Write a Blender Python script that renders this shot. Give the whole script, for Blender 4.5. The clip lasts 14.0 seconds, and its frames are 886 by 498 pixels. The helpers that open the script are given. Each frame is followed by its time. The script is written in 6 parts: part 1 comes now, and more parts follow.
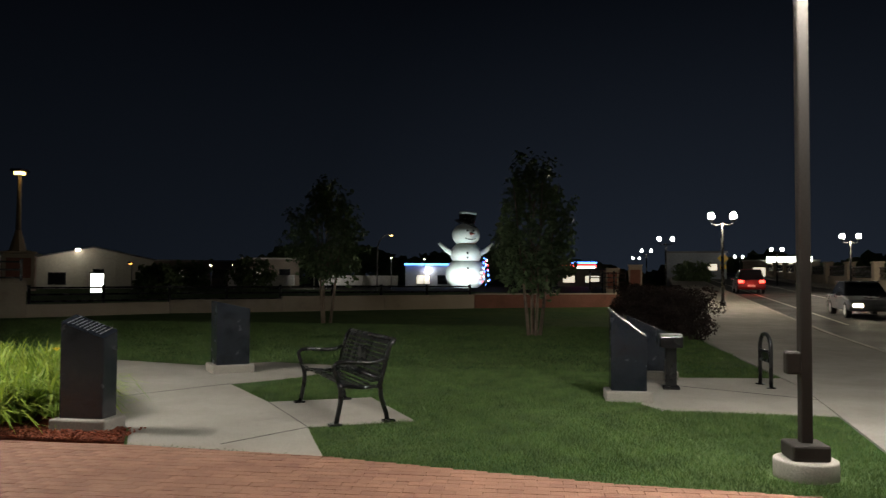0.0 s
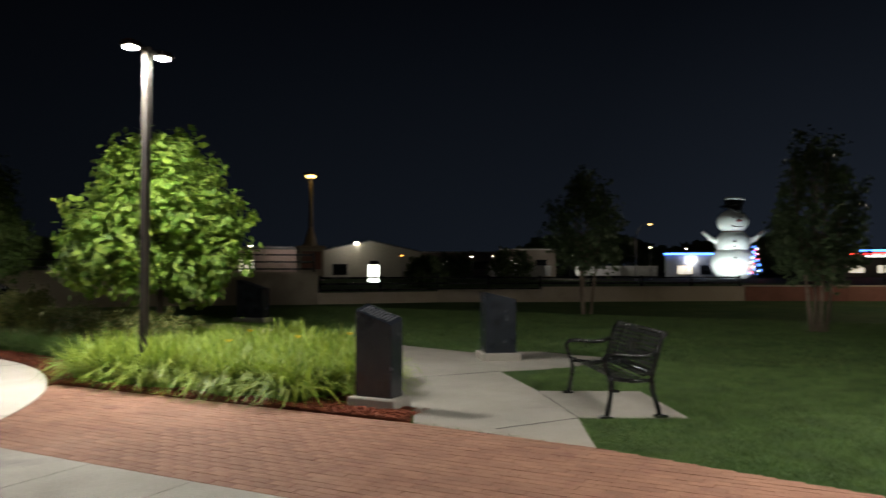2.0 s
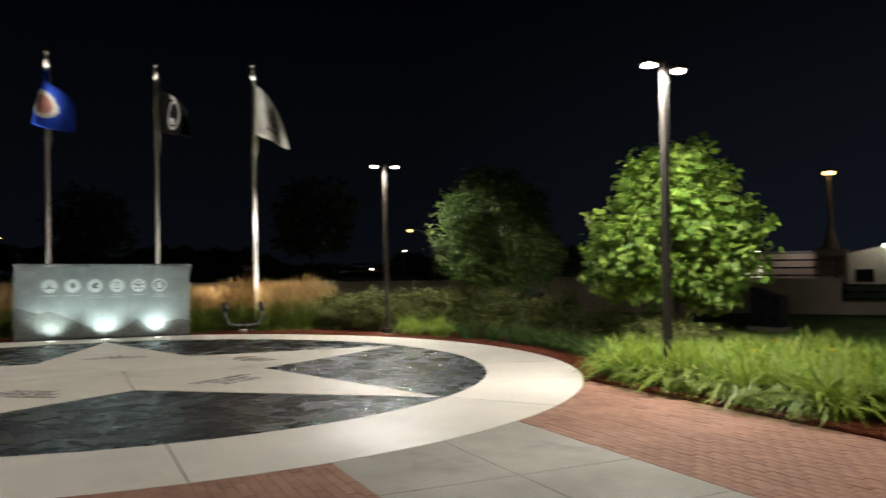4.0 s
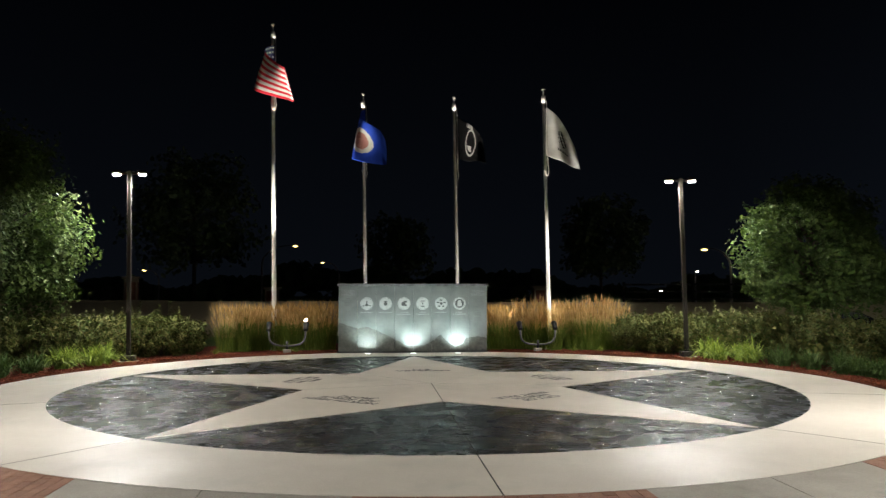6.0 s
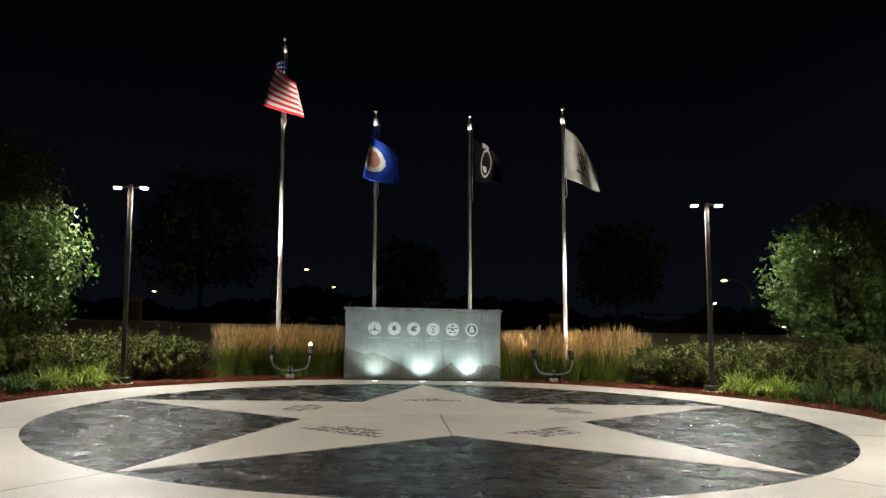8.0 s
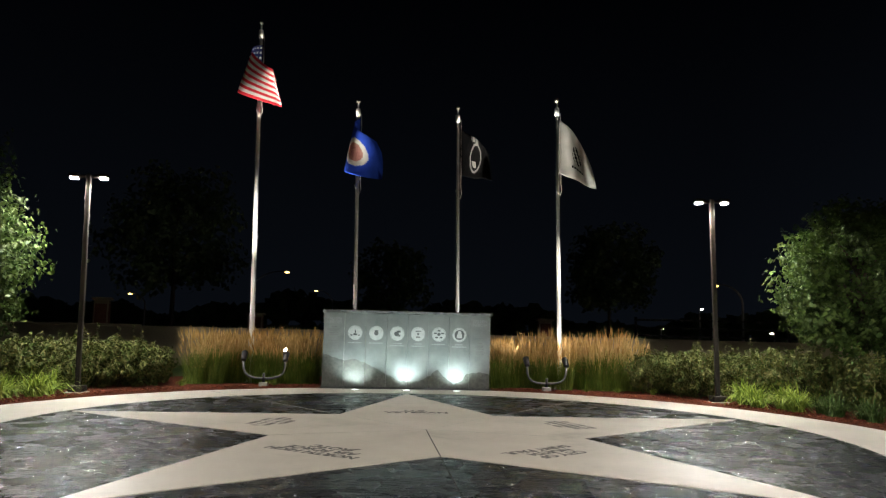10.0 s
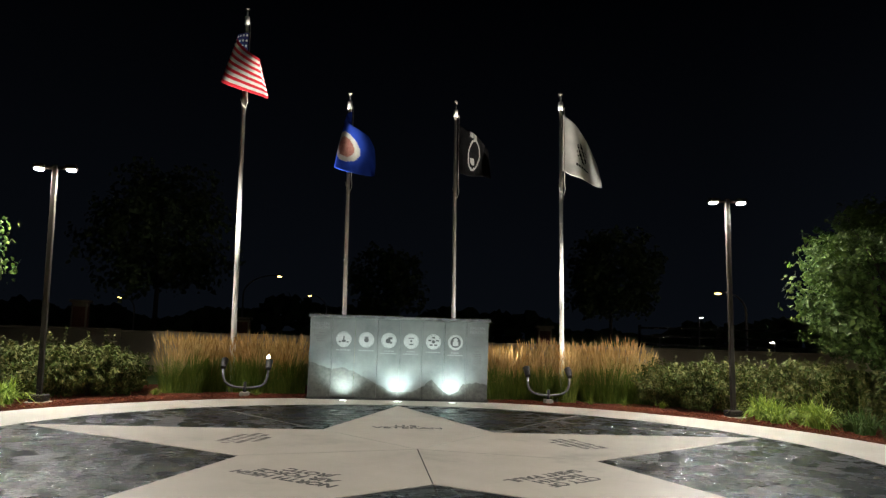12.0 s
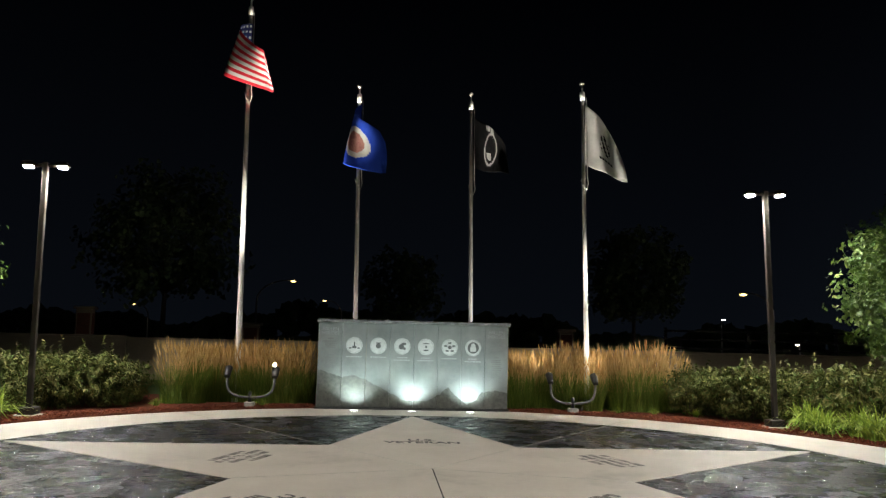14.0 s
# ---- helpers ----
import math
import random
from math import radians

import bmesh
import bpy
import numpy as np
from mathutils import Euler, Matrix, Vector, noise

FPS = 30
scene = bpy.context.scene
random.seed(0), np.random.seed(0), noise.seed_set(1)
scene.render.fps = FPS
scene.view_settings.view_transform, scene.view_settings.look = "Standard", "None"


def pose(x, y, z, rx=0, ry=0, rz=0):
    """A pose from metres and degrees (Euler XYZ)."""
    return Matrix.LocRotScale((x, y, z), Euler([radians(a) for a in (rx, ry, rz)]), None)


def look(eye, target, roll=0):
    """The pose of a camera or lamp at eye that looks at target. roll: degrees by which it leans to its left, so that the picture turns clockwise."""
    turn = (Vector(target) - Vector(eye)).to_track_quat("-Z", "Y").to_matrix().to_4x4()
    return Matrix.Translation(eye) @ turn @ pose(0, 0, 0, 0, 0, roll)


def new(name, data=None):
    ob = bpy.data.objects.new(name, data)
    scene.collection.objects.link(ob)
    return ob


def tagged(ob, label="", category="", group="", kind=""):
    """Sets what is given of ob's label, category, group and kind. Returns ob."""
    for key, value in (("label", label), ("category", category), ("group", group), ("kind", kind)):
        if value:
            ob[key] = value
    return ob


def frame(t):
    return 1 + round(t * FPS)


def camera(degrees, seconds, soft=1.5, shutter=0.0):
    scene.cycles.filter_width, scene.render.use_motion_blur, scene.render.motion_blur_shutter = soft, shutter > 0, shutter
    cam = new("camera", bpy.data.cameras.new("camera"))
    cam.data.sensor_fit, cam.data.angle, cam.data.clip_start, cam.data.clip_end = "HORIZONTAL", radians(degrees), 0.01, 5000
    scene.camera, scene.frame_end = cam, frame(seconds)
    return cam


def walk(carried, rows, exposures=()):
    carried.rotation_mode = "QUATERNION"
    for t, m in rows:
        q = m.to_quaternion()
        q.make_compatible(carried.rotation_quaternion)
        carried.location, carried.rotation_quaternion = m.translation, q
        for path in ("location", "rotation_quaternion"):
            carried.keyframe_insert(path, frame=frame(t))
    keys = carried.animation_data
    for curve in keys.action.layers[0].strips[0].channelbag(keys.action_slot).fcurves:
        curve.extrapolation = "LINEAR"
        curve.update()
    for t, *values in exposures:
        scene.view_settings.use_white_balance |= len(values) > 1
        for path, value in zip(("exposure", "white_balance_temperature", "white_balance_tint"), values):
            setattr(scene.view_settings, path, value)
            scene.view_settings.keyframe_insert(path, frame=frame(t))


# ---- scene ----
cam = camera(60.9, 14.0, soft=1.3, shutter=0.5)
PATH = [
    (0, (-0.573, -14.225, 1.616), (1.409, -13.969, 1.687), 0.3),
    (0.5, (-0.604, -14.232, 1.62), (1.366, -13.893, 1.686), 0.3),
    (1, (-0.616, -14.224, 1.631), (1.325, -13.744, 1.687), 0.3),
    (1.5, (-0.638, -14.181, 1.638), (1.246, -13.513, 1.686), 0.2),
    (2, (-0.668, -14.11, 1.636), (1.12, -13.215, 1.679), 0.1),
    (2.5, (-0.686, -14.069, 1.625), (0.95, -12.92, 1.672), -0.1),
    (3, (-0.729, -13.999, 1.629), (0.701, -12.602, 1.68), -0.4),
    (3.5, (-0.798, -13.979, 1.643), (0.381, -12.364, 1.701), -0.6),
    (3.7, (-0.832, -13.993, 1.643), (0.231, -12.3, 1.703), -0.5),
    (4.2, (-0.909, -13.97, 1.646), (-0.12, -12.134, 1.716), -0.3),
    (6.3, (-1.028, -13.683, 1.581), (-0.876, -11.693, 1.709), 0.3),
    (6.5, (-0.998, -13.624, 1.58), (-0.852, -11.634, 1.714), 0.5),
    (7, (-0.9, -13.403, 1.557), (-0.745, -11.415, 1.713), 0.8),
    (7.5, (-0.924, -13.129, 1.533), (-0.773, -11.143, 1.707), 1.1),
    (8, (-0.936, -12.854, 1.53), (-0.792, -10.868, 1.726), 1.1),
    (8.2, (-0.94, -12.718, 1.53), (-0.793, -10.734, 1.728), 1.2),
    (10.5, (-0.874, -11.187, 1.511), (-0.678, -9.208, 1.723), 1.5),
    (11, (-0.857, -10.882, 1.511), (-0.653, -8.904, 1.724), 1.7),
    (11.5, (-0.782, -10.553, 1.517), (-0.583, -8.575, 1.739), 1.8),
    (12, (-0.75, -10.276, 1.519), (-0.556, -8.299, 1.747), 1.8),
    (12.5, (-0.743, -9.978, 1.526), (-0.56, -8.001, 1.761), 1.6),
    (13, (-0.687, -9.718, 1.528), (-0.521, -7.739, 1.766), 1.6),
    (13.5, (-0.638, -9.471, 1.538), (-0.482, -7.491, 1.773), 1.5),
    (14, (-0.647, -9.224, 1.538), (-0.495, -7.244, 1.776), 1.4),
]
walk(cam, [(t, look(eye, target, roll)) for t, eye, target, roll in PATH])

# ---- world and lamps ----
world = bpy.data.worlds.new("night_sky")
scene.world = world
world.use_nodes = True
wn, wl = world.node_tree.nodes, world.node_tree.links
wn.clear()
w_out, w_bg = wn.new("ShaderNodeOutputWorld"), wn.new("ShaderNodeBackground")
w_tc, w_sep, w_ramp = wn.new("ShaderNodeTexCoord"), wn.new("ShaderNodeSeparateXYZ"), wn.new("ShaderNodeValToRGB")
wl.new(w_tc.outputs["Generated"], w_sep.inputs[0])
wl.new(w_sep.outputs["Z"], w_ramp.inputs[0])
w_ramp.color_ramp.elements[0].position, w_ramp.color_ramp.elements[0].color = 0.0, (0.0125, 0.0168, 0.0255, 1)
w_ramp.color_ramp.elements[1].position, w_ramp.color_ramp.elements[1].color = 0.42, (0.0015, 0.002, 0.0035, 1)
wl.new(w_ramp.outputs["Color"], w_bg.inputs["Color"])
# the town's glow: the sky is lighter over the shops along the road
w_dot, w_map = wn.new("ShaderNodeVectorMath"), wn.new("ShaderNodeMapRange")
w_dot.operation = "DOT_PRODUCT"
wl.new(w_tc.outputs["Generated"], w_dot.inputs[0])
w_dot.inputs[1].default_value = (0.97, -0.24, 0.0)
w_map.inputs["From Min"].default_value, w_map.inputs["From Max"].default_value = 0.2, 1.0
w_map.inputs["To Min"].default_value, w_map.inputs["To Max"].default_value = 0.2, 0.62
wl.new(w_dot.outputs["Value"], w_map.inputs["Value"])
w_town, w_mul = wn.new("ShaderNodeMapRange"), wn.new("ShaderNodeMath")
w_town.inputs["From Min"].default_value, w_town.inputs["From Max"].default_value = 0.86, 1.0
w_town.inputs["To Min"].default_value, w_town.inputs["To Max"].default_value = 1.0, 1.5
wl.new(w_dot.outputs["Value"], w_town.inputs["Value"])
w_mul.operation = "MULTIPLY"
wl.new(w_map.outputs["Result"], w_mul.inputs[0])
wl.new(w_town.outputs["Result"], w_mul.inputs[1])
wl.new(w_mul.outputs[0], w_bg.inputs["Strength"])
wl.new(w_bg.outputs[0], w_out.inputs[0])

POLE_LAMP_W, UPLIGHT_W, FLOOD_W, STREET_W = 1000.0, 205.0, 900.0, 1600.0
COOL, WARM, AMBER = (1.0, 0.972, 0.9), (1.0, 0.92, 0.78), (1.0, 0.72, 0.3)


def lamp_area(name, m, size, watts, color, spread=150):
    d = bpy.data.lights.new(name, "AREA")
    d.shape, d.size, d.energy, d.color, d.spread = "DISK", size, watts, color, radians(spread)
    ob = new(name, d)
    ob.matrix_world = m
    return ob


def lamp_spot(name, m, watts, color, angle, blend=0.6, size=0.05):
    d = bpy.data.lights.new(name, "SPOT")
    d.energy, d.color, d.spot_size, d.spot_blend, d.shadow_soft_size = watts, color, radians(angle), blend, size
    ob = new(name, d)
    ob.matrix_world = m
    return ob


def lamp_point(name, at, watts, color, size=0.15):
    d = bpy.data.lights.new(name, "POINT")
    d.energy, d.color, d.shadow_soft_size = watts, color, size
    ob = new(name, d)
    ob.location = at
    return ob


# ---- materials ----
def mix_rgb(n, l, fac, a, b, mode="MIX"):
    m = n.new("ShaderNodeMix")
    m.data_type, m.blend_type = "RGBA", mode
    for s, v in ((m.inputs["Factor"], fac), (m.inputs["A"], a), (m.inputs["B"], b)):
        if hasattr(v, "is_linked"):
            l.new(v, s)
        elif isinstance(v, (int, float)):
            s.default_value = v
        else:
            s.default_value = (*v[:3], 1)
    return m.outputs["Result"]


def noise_tex(n, l, scale, detail=4, rough=0.55, vec=None, lo=0.35, hi=0.65):
    t = n.new("ShaderNodeTexNoise")
    t.inputs["Scale"].default_value, t.inputs["Detail"].default_value, t.inputs["Roughness"].default_value = scale, detail, rough
    if vec is not None:
        l.new(vec, t.inputs["Vector"])
    r = n.new("ShaderNodeMapRange")
    r.inputs["From Min"].default_value, r.inputs["From Max"].default_value = lo, hi
    l.new(t.outputs["Fac"], r.inputs["Value"])
    return r.outputs["Result"]


def surface(name, base, other=None, rough=0.6, metal=0.0, big=0.8, fine=40.0, grain=0.25, bump=0.15, spec=0.5,
            stretch=(1, 1, 1), random_tint=0.0, island=False, rough_var=0.1, stain=None, dist=0.01, coat=0.0):
    """A node material: two colours mixed at a large scale, grain at a fine one, relief, and gloss that varies."""
    m = bpy.data.materials.new(name)
    m.use_nodes = True
    n, l = m.node_tree.nodes, m.node_tree.links
    b = n["Principled BSDF"]
    tc, mp = n.new("ShaderNodeTexCoord"), n.new("ShaderNodeMapping")
    l.new(tc.outputs["Object"], mp.inputs["Vector"])
    mp.inputs["Scale"].default_value = stretch
    v = mp.outputs["Vector"]
    other = other or tuple(c * 0.75 for c in base)
    large, small = noise_tex(n, l, big, 5, 0.6, v), noise_tex(n, l, fine, 3, 0.6, v, 0.3, 0.7)
    col = mix_rgb(n, l, large, base, other)
    dark = mix_rgb(n, l, small, (1 - grain,) * 3, (1 + grain * 0.6,) * 3)
    col = mix_rgb(n, l, 1.0, col, dark, "MULTIPLY")
    if stain:
        st = noise_tex(n, l, stain[0], 6, 0.65, v, 0.56, 0.7)
        col = mix_rgb(n, l, st, col, stain[1])
    if random_tint:
        if island:
            rnd = n.new("ShaderNodeNewGeometry").outputs["Random Per Island"]
        else:
            rnd = n.new("ShaderNodeObjectInfo").outputs["Random"]
        tint = mix_rgb(n, l, rnd, (1 - random_tint,) * 3, (1 + random_tint,) * 3)
        col = mix_rgb(n, l, 1.0, col, tint, "MULTIPLY")
    l.new(col, b.inputs["Base Color"])
    rr = n.new("ShaderNodeMapRange")
    rr.inputs["To Min"].default_value, rr.inputs["To Max"].default_value = max(0.03, rough - rough_var), min(1, rough + rough_var)
    l.new(large, rr.inputs["Value"])
    l.new(rr.outputs["Result"], b.inputs["Roughness"])
    b.inputs["Metallic"].default_value, b.inputs["Specular IOR Level"].default_value = metal, spec
    b.inputs["Coat Weight"].default_value = coat
    if bump:
        bp = n.new("ShaderNodeBump")
        bp.inputs["Strength"].default_value, bp.inputs["Distance"].default_value = bump, dist
        l.new(small, bp.inputs["Height"])
        l.new(bp.outputs["Normal"], b.inputs["Normal"])
    return m


def leaf_mat(name, base, other, trans=0.35, rough=0.6, spec=0.2):
    """Thin leaf: gloss and colour on top, light coming through, each leaf with its own tint."""
    m = bpy.data.materials.new(name)
    m.use_nodes = True
    n, l = m.node_tree.nodes, m.node_tree.links
    b = n["Principled BSDF"]
    rnd = n.new("ShaderNodeNewGeometry").outputs["Random Per Island"]
    col = mix_rgb(n, l, rnd, base, other)
    tc = n.new("ShaderNodeTexCoord")
    col = mix_rgb(n, l, 1.0, col, mix_rgb(n, l, noise_tex(n, l, 2.5, 3, 0.5, tc.outputs["Object"]), (0.75,) * 3, (1.2,) * 3), "MULTIPLY")
    l.new(col, b.inputs["Base Color"])
    b.inputs["Roughness"].default_value, b.inputs["Specular IOR Level"].default_value = rough, spec
    tr, mx = n.new("ShaderNodeBsdfTranslucent"), n.new("ShaderNodeMixShader")
    l.new(col, tr.inputs["Color"])
    mx.inputs[0].default_value = trans
    l.new(b.outputs[0], mx.inputs[1])
    l.new(tr.outputs[0], mx.inputs[2])
    l.new(mx.outputs[0], n["Material Output"].inputs["Surface"])
    return m


def glow(name, color, strength):
    m = bpy.data.materials.new(name)
    m.use_nodes = True
    b = m.node_tree.nodes["Principled BSDF"]
    b.inputs["Base Color"].default_value = (*color, 1)
    b.inputs["Emission Color"].default_value = (*color, 1)
    b.inputs["Emission Strength"].default_value = strength
    return m


M_WHITE_CONC = surface("pale_sealed_concrete", (0.6, 0.55, 0.475), (0.53, 0.485, 0.42), rough=0.5, big=0.5, fine=55, grain=0.1, bump=0.12, stain=(0.9, (0.48, 0.45, 0.39)), rough_var=0.12)
M_STAR = surface("cream_star_concrete", (0.59, 0.53, 0.45), (0.53, 0.48, 0.41), rough=0.52, big=0.6, fine=70, grain=0.08, bump=0.08, stain=(0.7, (0.4, 0.37, 0.31)), rough_var=0.1)
M_CONC = surface("grey_concrete", (0.34, 0.31, 0.262), (0.275, 0.25, 0.212), rough=0.8, big=0.9, fine=60, grain=0.18, bump=0.25, stain=(1.3, (0.22, 0.2, 0.18)))
M_PATH = surface("walk_concrete", (0.29, 0.265, 0.225), (0.235, 0.215, 0.185), rough=0.85, big=0.8, fine=50, grain=0.2, bump=0.25, stain=(1.1, (0.21, 0.19, 0.165)))
M_JOINT = surface("joint_sand", (0.24, 0.117, 0.074), (0.2, 0.098, 0.062), rough=0.95, fine=120, grain=0.3)
M_SEAM = surface("saw_cut_joint", (0.06, 0.055, 0.05), rough=0.9, fine=90)
M_FAINT_SEAM = surface("sealed_hairline_joint", (0.4, 0.37, 0.32), rough=0.8, fine=90)
M_PALE_SEAM = surface("caulked_joint", (0.6, 0.57, 0.5), rough=0.7, fine=90)
M_BRICK = surface("red_clay_paver", (0.285, 0.138, 0.086), (0.235, 0.113, 0.072), rough=0.85, big=1.2, fine=70, grain=0.22, bump=0.4, random_tint=0.13, stain=(2.0, (0.2, 0.085, 0.06)))
M_BRICK_ALL = surface("red_clay_pavers_joined", (0.285, 0.138, 0.086), (0.235, 0.113, 0.072), rough=0.85, big=1.2, fine=70, grain=0.22, bump=0.4, random_tint=0.13, island=True, stain=(2.0, (0.2, 0.085, 0.06)))
M_LAWN = surface("lawn_turf", (0.046, 0.1, 0.03), (0.1, 0.145, 0.052), rough=0.95, big=0.55, fine=70, grain=0.55, bump=0.9, spec=0.1, dist=0.03, stain=(1.7, (0.1, 0.13, 0.05)))
M_FAR = surface("far_ground", (0.03, 0.034, 0.022), (0.05, 0.048, 0.035), rough=0.95, big=0.05, fine=2, grain=0.3, spec=0.1)
M_MULCH = surface("red_bark_mulch", (0.2, 0.055, 0.028), (0.12, 0.035, 0.02), rough=0.95, big=6, fine=60, grain=0.6, bump=1.0, spec=0.1, dist=0.03)
M_CHIP = surface("bark_chip", (0.27, 0.075, 0.038), (0.16, 0.045, 0.025), rough=0.9, big=8, fine=90, grain=0.4, bump=0.3, random_tint=0.45, island=True, spec=0.15)
M_ASPHALT = surface("asphalt", (0.06, 0.056, 0.052), (0.045, 0.042, 0.04), rough=0.7, big=0.4, fine=30, grain=0.35, bump=0.4, spec=0.4)
M_PAINT = surface("road_paint", (0.6, 0.58, 0.52), rough=0.7, fine=20, grain=0.3)
M_WALL = surface("retaining_wall_concrete", (0.33, 0.275, 0.21), (0.28, 0.23, 0.175), rough=0.9, big=0.5, fine=30, grain=0.15, bump=0.3, stain=(0.6, (0.22, 0.18, 0.14)))
M_RED_PANEL = surface("red_brick_panel", (0.2, 0.075, 0.05), (0.15, 0.06, 0.04), rough=0.9, big=1, fine=25, grain=0.35, bump=0.4)
M_GRANITE = surface("black_granite_polished", (0.011, 0.0135, 0.019), (0.015, 0.018, 0.024), rough=0.22, big=4, fine=140, grain=0.5, bump=0.0, rough_var=0.06)
M_GRANITE_ROUGH = surface("black_granite_rock_edge", (0.06, 0.06, 0.062), (0.035, 0.035, 0.037), rough=0.7, big=9, fine=50, grain=0.5, bump=1.0, dist=0.02)
M_BRONZE = surface("dark_bronze_paint", (0.035, 0.03, 0.026), (0.045, 0.038, 0.033), rough=0.78, big=2, fine=60, grain=0.12, bump=0.04, spec=0.25)
M_BLACK = surface("black_powder_coat", (0.007, 0.007, 0.008), (0.011, 0.011, 0.011), rough=0.28, big=3, fine=80, grain=0.15, bump=0.03)
M_ALU = surface("satin_aluminium", (0.84, 0.84, 0.83), (0.77, 0.77, 0.77), rough=0.5, metal=0.0, big=1.5, fine=90, grain=0.12, bump=0.05, stretch=(1, 1, 0.1))
M_ROPE = surface("white_halyard", (0.7, 0.69, 0.64), rough=0.8, fine=150)
M_DARK = surface("dark_housing", (0.025, 0.025, 0.027), rough=0.5, fine=60, grain=0.1)
M_BARK = surface("tree_bark", (0.1, 0.075, 0.055), (0.06, 0.045, 0.035), rough=0.95, big=6, fine=30, grain=0.5, bump=1.0, stretch=(1, 1, 0.25), dist=0.02)
M_BIRCH = surface("pale_bark", (0.3, 0.23, 0.17), (0.17, 0.12, 0.09), rough=0.9, big=5, fine=25, grain=0.4, bump=0.8, stretch=(1, 1, 0.4))
M_LINDEN = leaf_mat("linden_leaf", (0.085, 0.165, 0.022), (0.22, 0.31, 0.05), 0.3, rough=0.5, spec=0.35)
M_MAPLE = leaf_mat("maple_leaf", (0.048, 0.088, 0.02), (0.1, 0.145, 0.038), 0.25, rough=0.5, spec=0.22)
M_FARLEAF = leaf_mat("far_leaf", (0.075, 0.12, 0.05), (0.13, 0.175, 0.08), 0.2, rough=0.5, spec=0.35)
M_LILY = leaf_mat("daylily_leaf", (0.13, 0.205, 0.024), (0.31, 0.38, 0.06), 0.3, rough=0.5, spec=0.3)
M_SHRUB = leaf_mat("spirea_leaf", (0.06, 0.092, 0.022), (0.15, 0.14, 0.048), 0.25, rough=0.6, spec=0.15)
M_SHRUB_DARK = leaf_mat("barberry_leaf", (0.03, 0.02, 0.018), (0.05, 0.032, 0.026), 0.15)
M_BLADE = leaf_mat("reed_grass_blade", (0.09, 0.15, 0.022), (0.23, 0.28, 0.055), 0.4)
M_PLUME = leaf_mat("reed_grass_plume", (0.4, 0.25, 0.095), (0.72, 0.52, 0.25), 0.3, rough=0.8, spec=0.1)
M_TURF = leaf_mat("turf_blade", (0.052, 0.112, 0.03), (0.14, 0.195, 0.06), 0.25, rough=0.55, spec=0.25)
M_LED = glow("led_lens", (1.0, 0.97, 0.88), 60.0)
M_LED_EDGE = glow("led_lens_dim", (0.9, 1.0, 0.95), 4.0)
M_GLOBE = glow("globe_light", (1.0, 0.95, 0.82), 22.0)
M_SODIUM = glow("sodium_light", (1.0, 0.66, 0.2), 6.0)
M_WARMLED = glow("warm_light", (1.0, 0.88, 0.66), 25.0)


def slate_mat(name):
    """Dark stamped slate: chipped ripples under a worn gloss sealer that scatters the lamps' glare."""
    m = surface(name, (0.017, 0.0185, 0.0225), (0.023, 0.0245, 0.0285), rough=0.27, big=2.2, fine=26, grain=0.35, bump=0.0, rough_var=0.05, spec=0.55)
    n, l = m.node_tree.nodes, m.node_tree.links
    b = n["Principled BSDF"]
    tc, mp = n.new("ShaderNodeTexCoord"), n.new("ShaderNodeMapping")
    l.new(tc.outputs["Object"], mp.inputs["Vector"])
    mp.inputs["Scale"].default_value = (0.75, 1.25, 1.0)
    h1 = noise_tex(n, l, 4.5, 3, 0.55, mp.outputs["Vector"], 0.0, 1.0)
    h2 = noise_tex(n, l, 13.0, 3, 0.55, mp.outputs["Vector"], 0.0, 1.0)
    ad = n.new("ShaderNodeMath")
    ad.operation = "MULTIPLY_ADD"
    l.new(h2, ad.inputs[0])
    ad.inputs[1].default_value = 0.5
    l.new(h1, ad.inputs[2])
    bp = n.new("ShaderNodeBump")
    bp.inputs["Strength"].default_value, bp.inputs["Distance"].default_value = 1.0, 0.105
    l.new(ad.outputs[0], bp.inputs["Height"])
    l.new(bp.outputs["Normal"], b.inputs["Normal"])
    return m


M_SLATE = slate_mat("stamped_slate_concrete")


# ---- mesh helpers ----
def box(bm, c, s, rz=0.0, mi=0, m=None):
    mat4 = (m or Matrix.Identity(4)) @ Matrix.Translation(c) @ Matrix.Rotation(rz, 4, "Z") @ Matrix.Diagonal((*s, 1))
    r = bmesh.ops.create_cube(bm, size=1.0, matrix=mat4)
    fs = {f for v in r["verts"] for f in v.link_faces}
    for f in fs:
        f.material_index = mi
    return r["verts"]


def cyl(bm, p0, p1, r0, r1=None, seg=16, mi=0, smooth=True):
    p0, p1 = Vector(p0), Vector(p1)
    d = p1 - p0
    q = d.to_track_quat("Z", "Y").to_matrix().to_4x4()
    m = Matrix.Translation((p0 + p1) / 2) @ q
    r = bmesh.ops.create_cone(bm, cap_ends=True, segments=seg, radius1=r0, radius2=r0 if r1 is None else r1, depth=d.length, matrix=m)
    for f in {f for v in r["verts"] for f in v.link_faces}:
        f.material_index = mi
        f.smooth = smooth and len(f.verts) == 4
    return r["verts"]


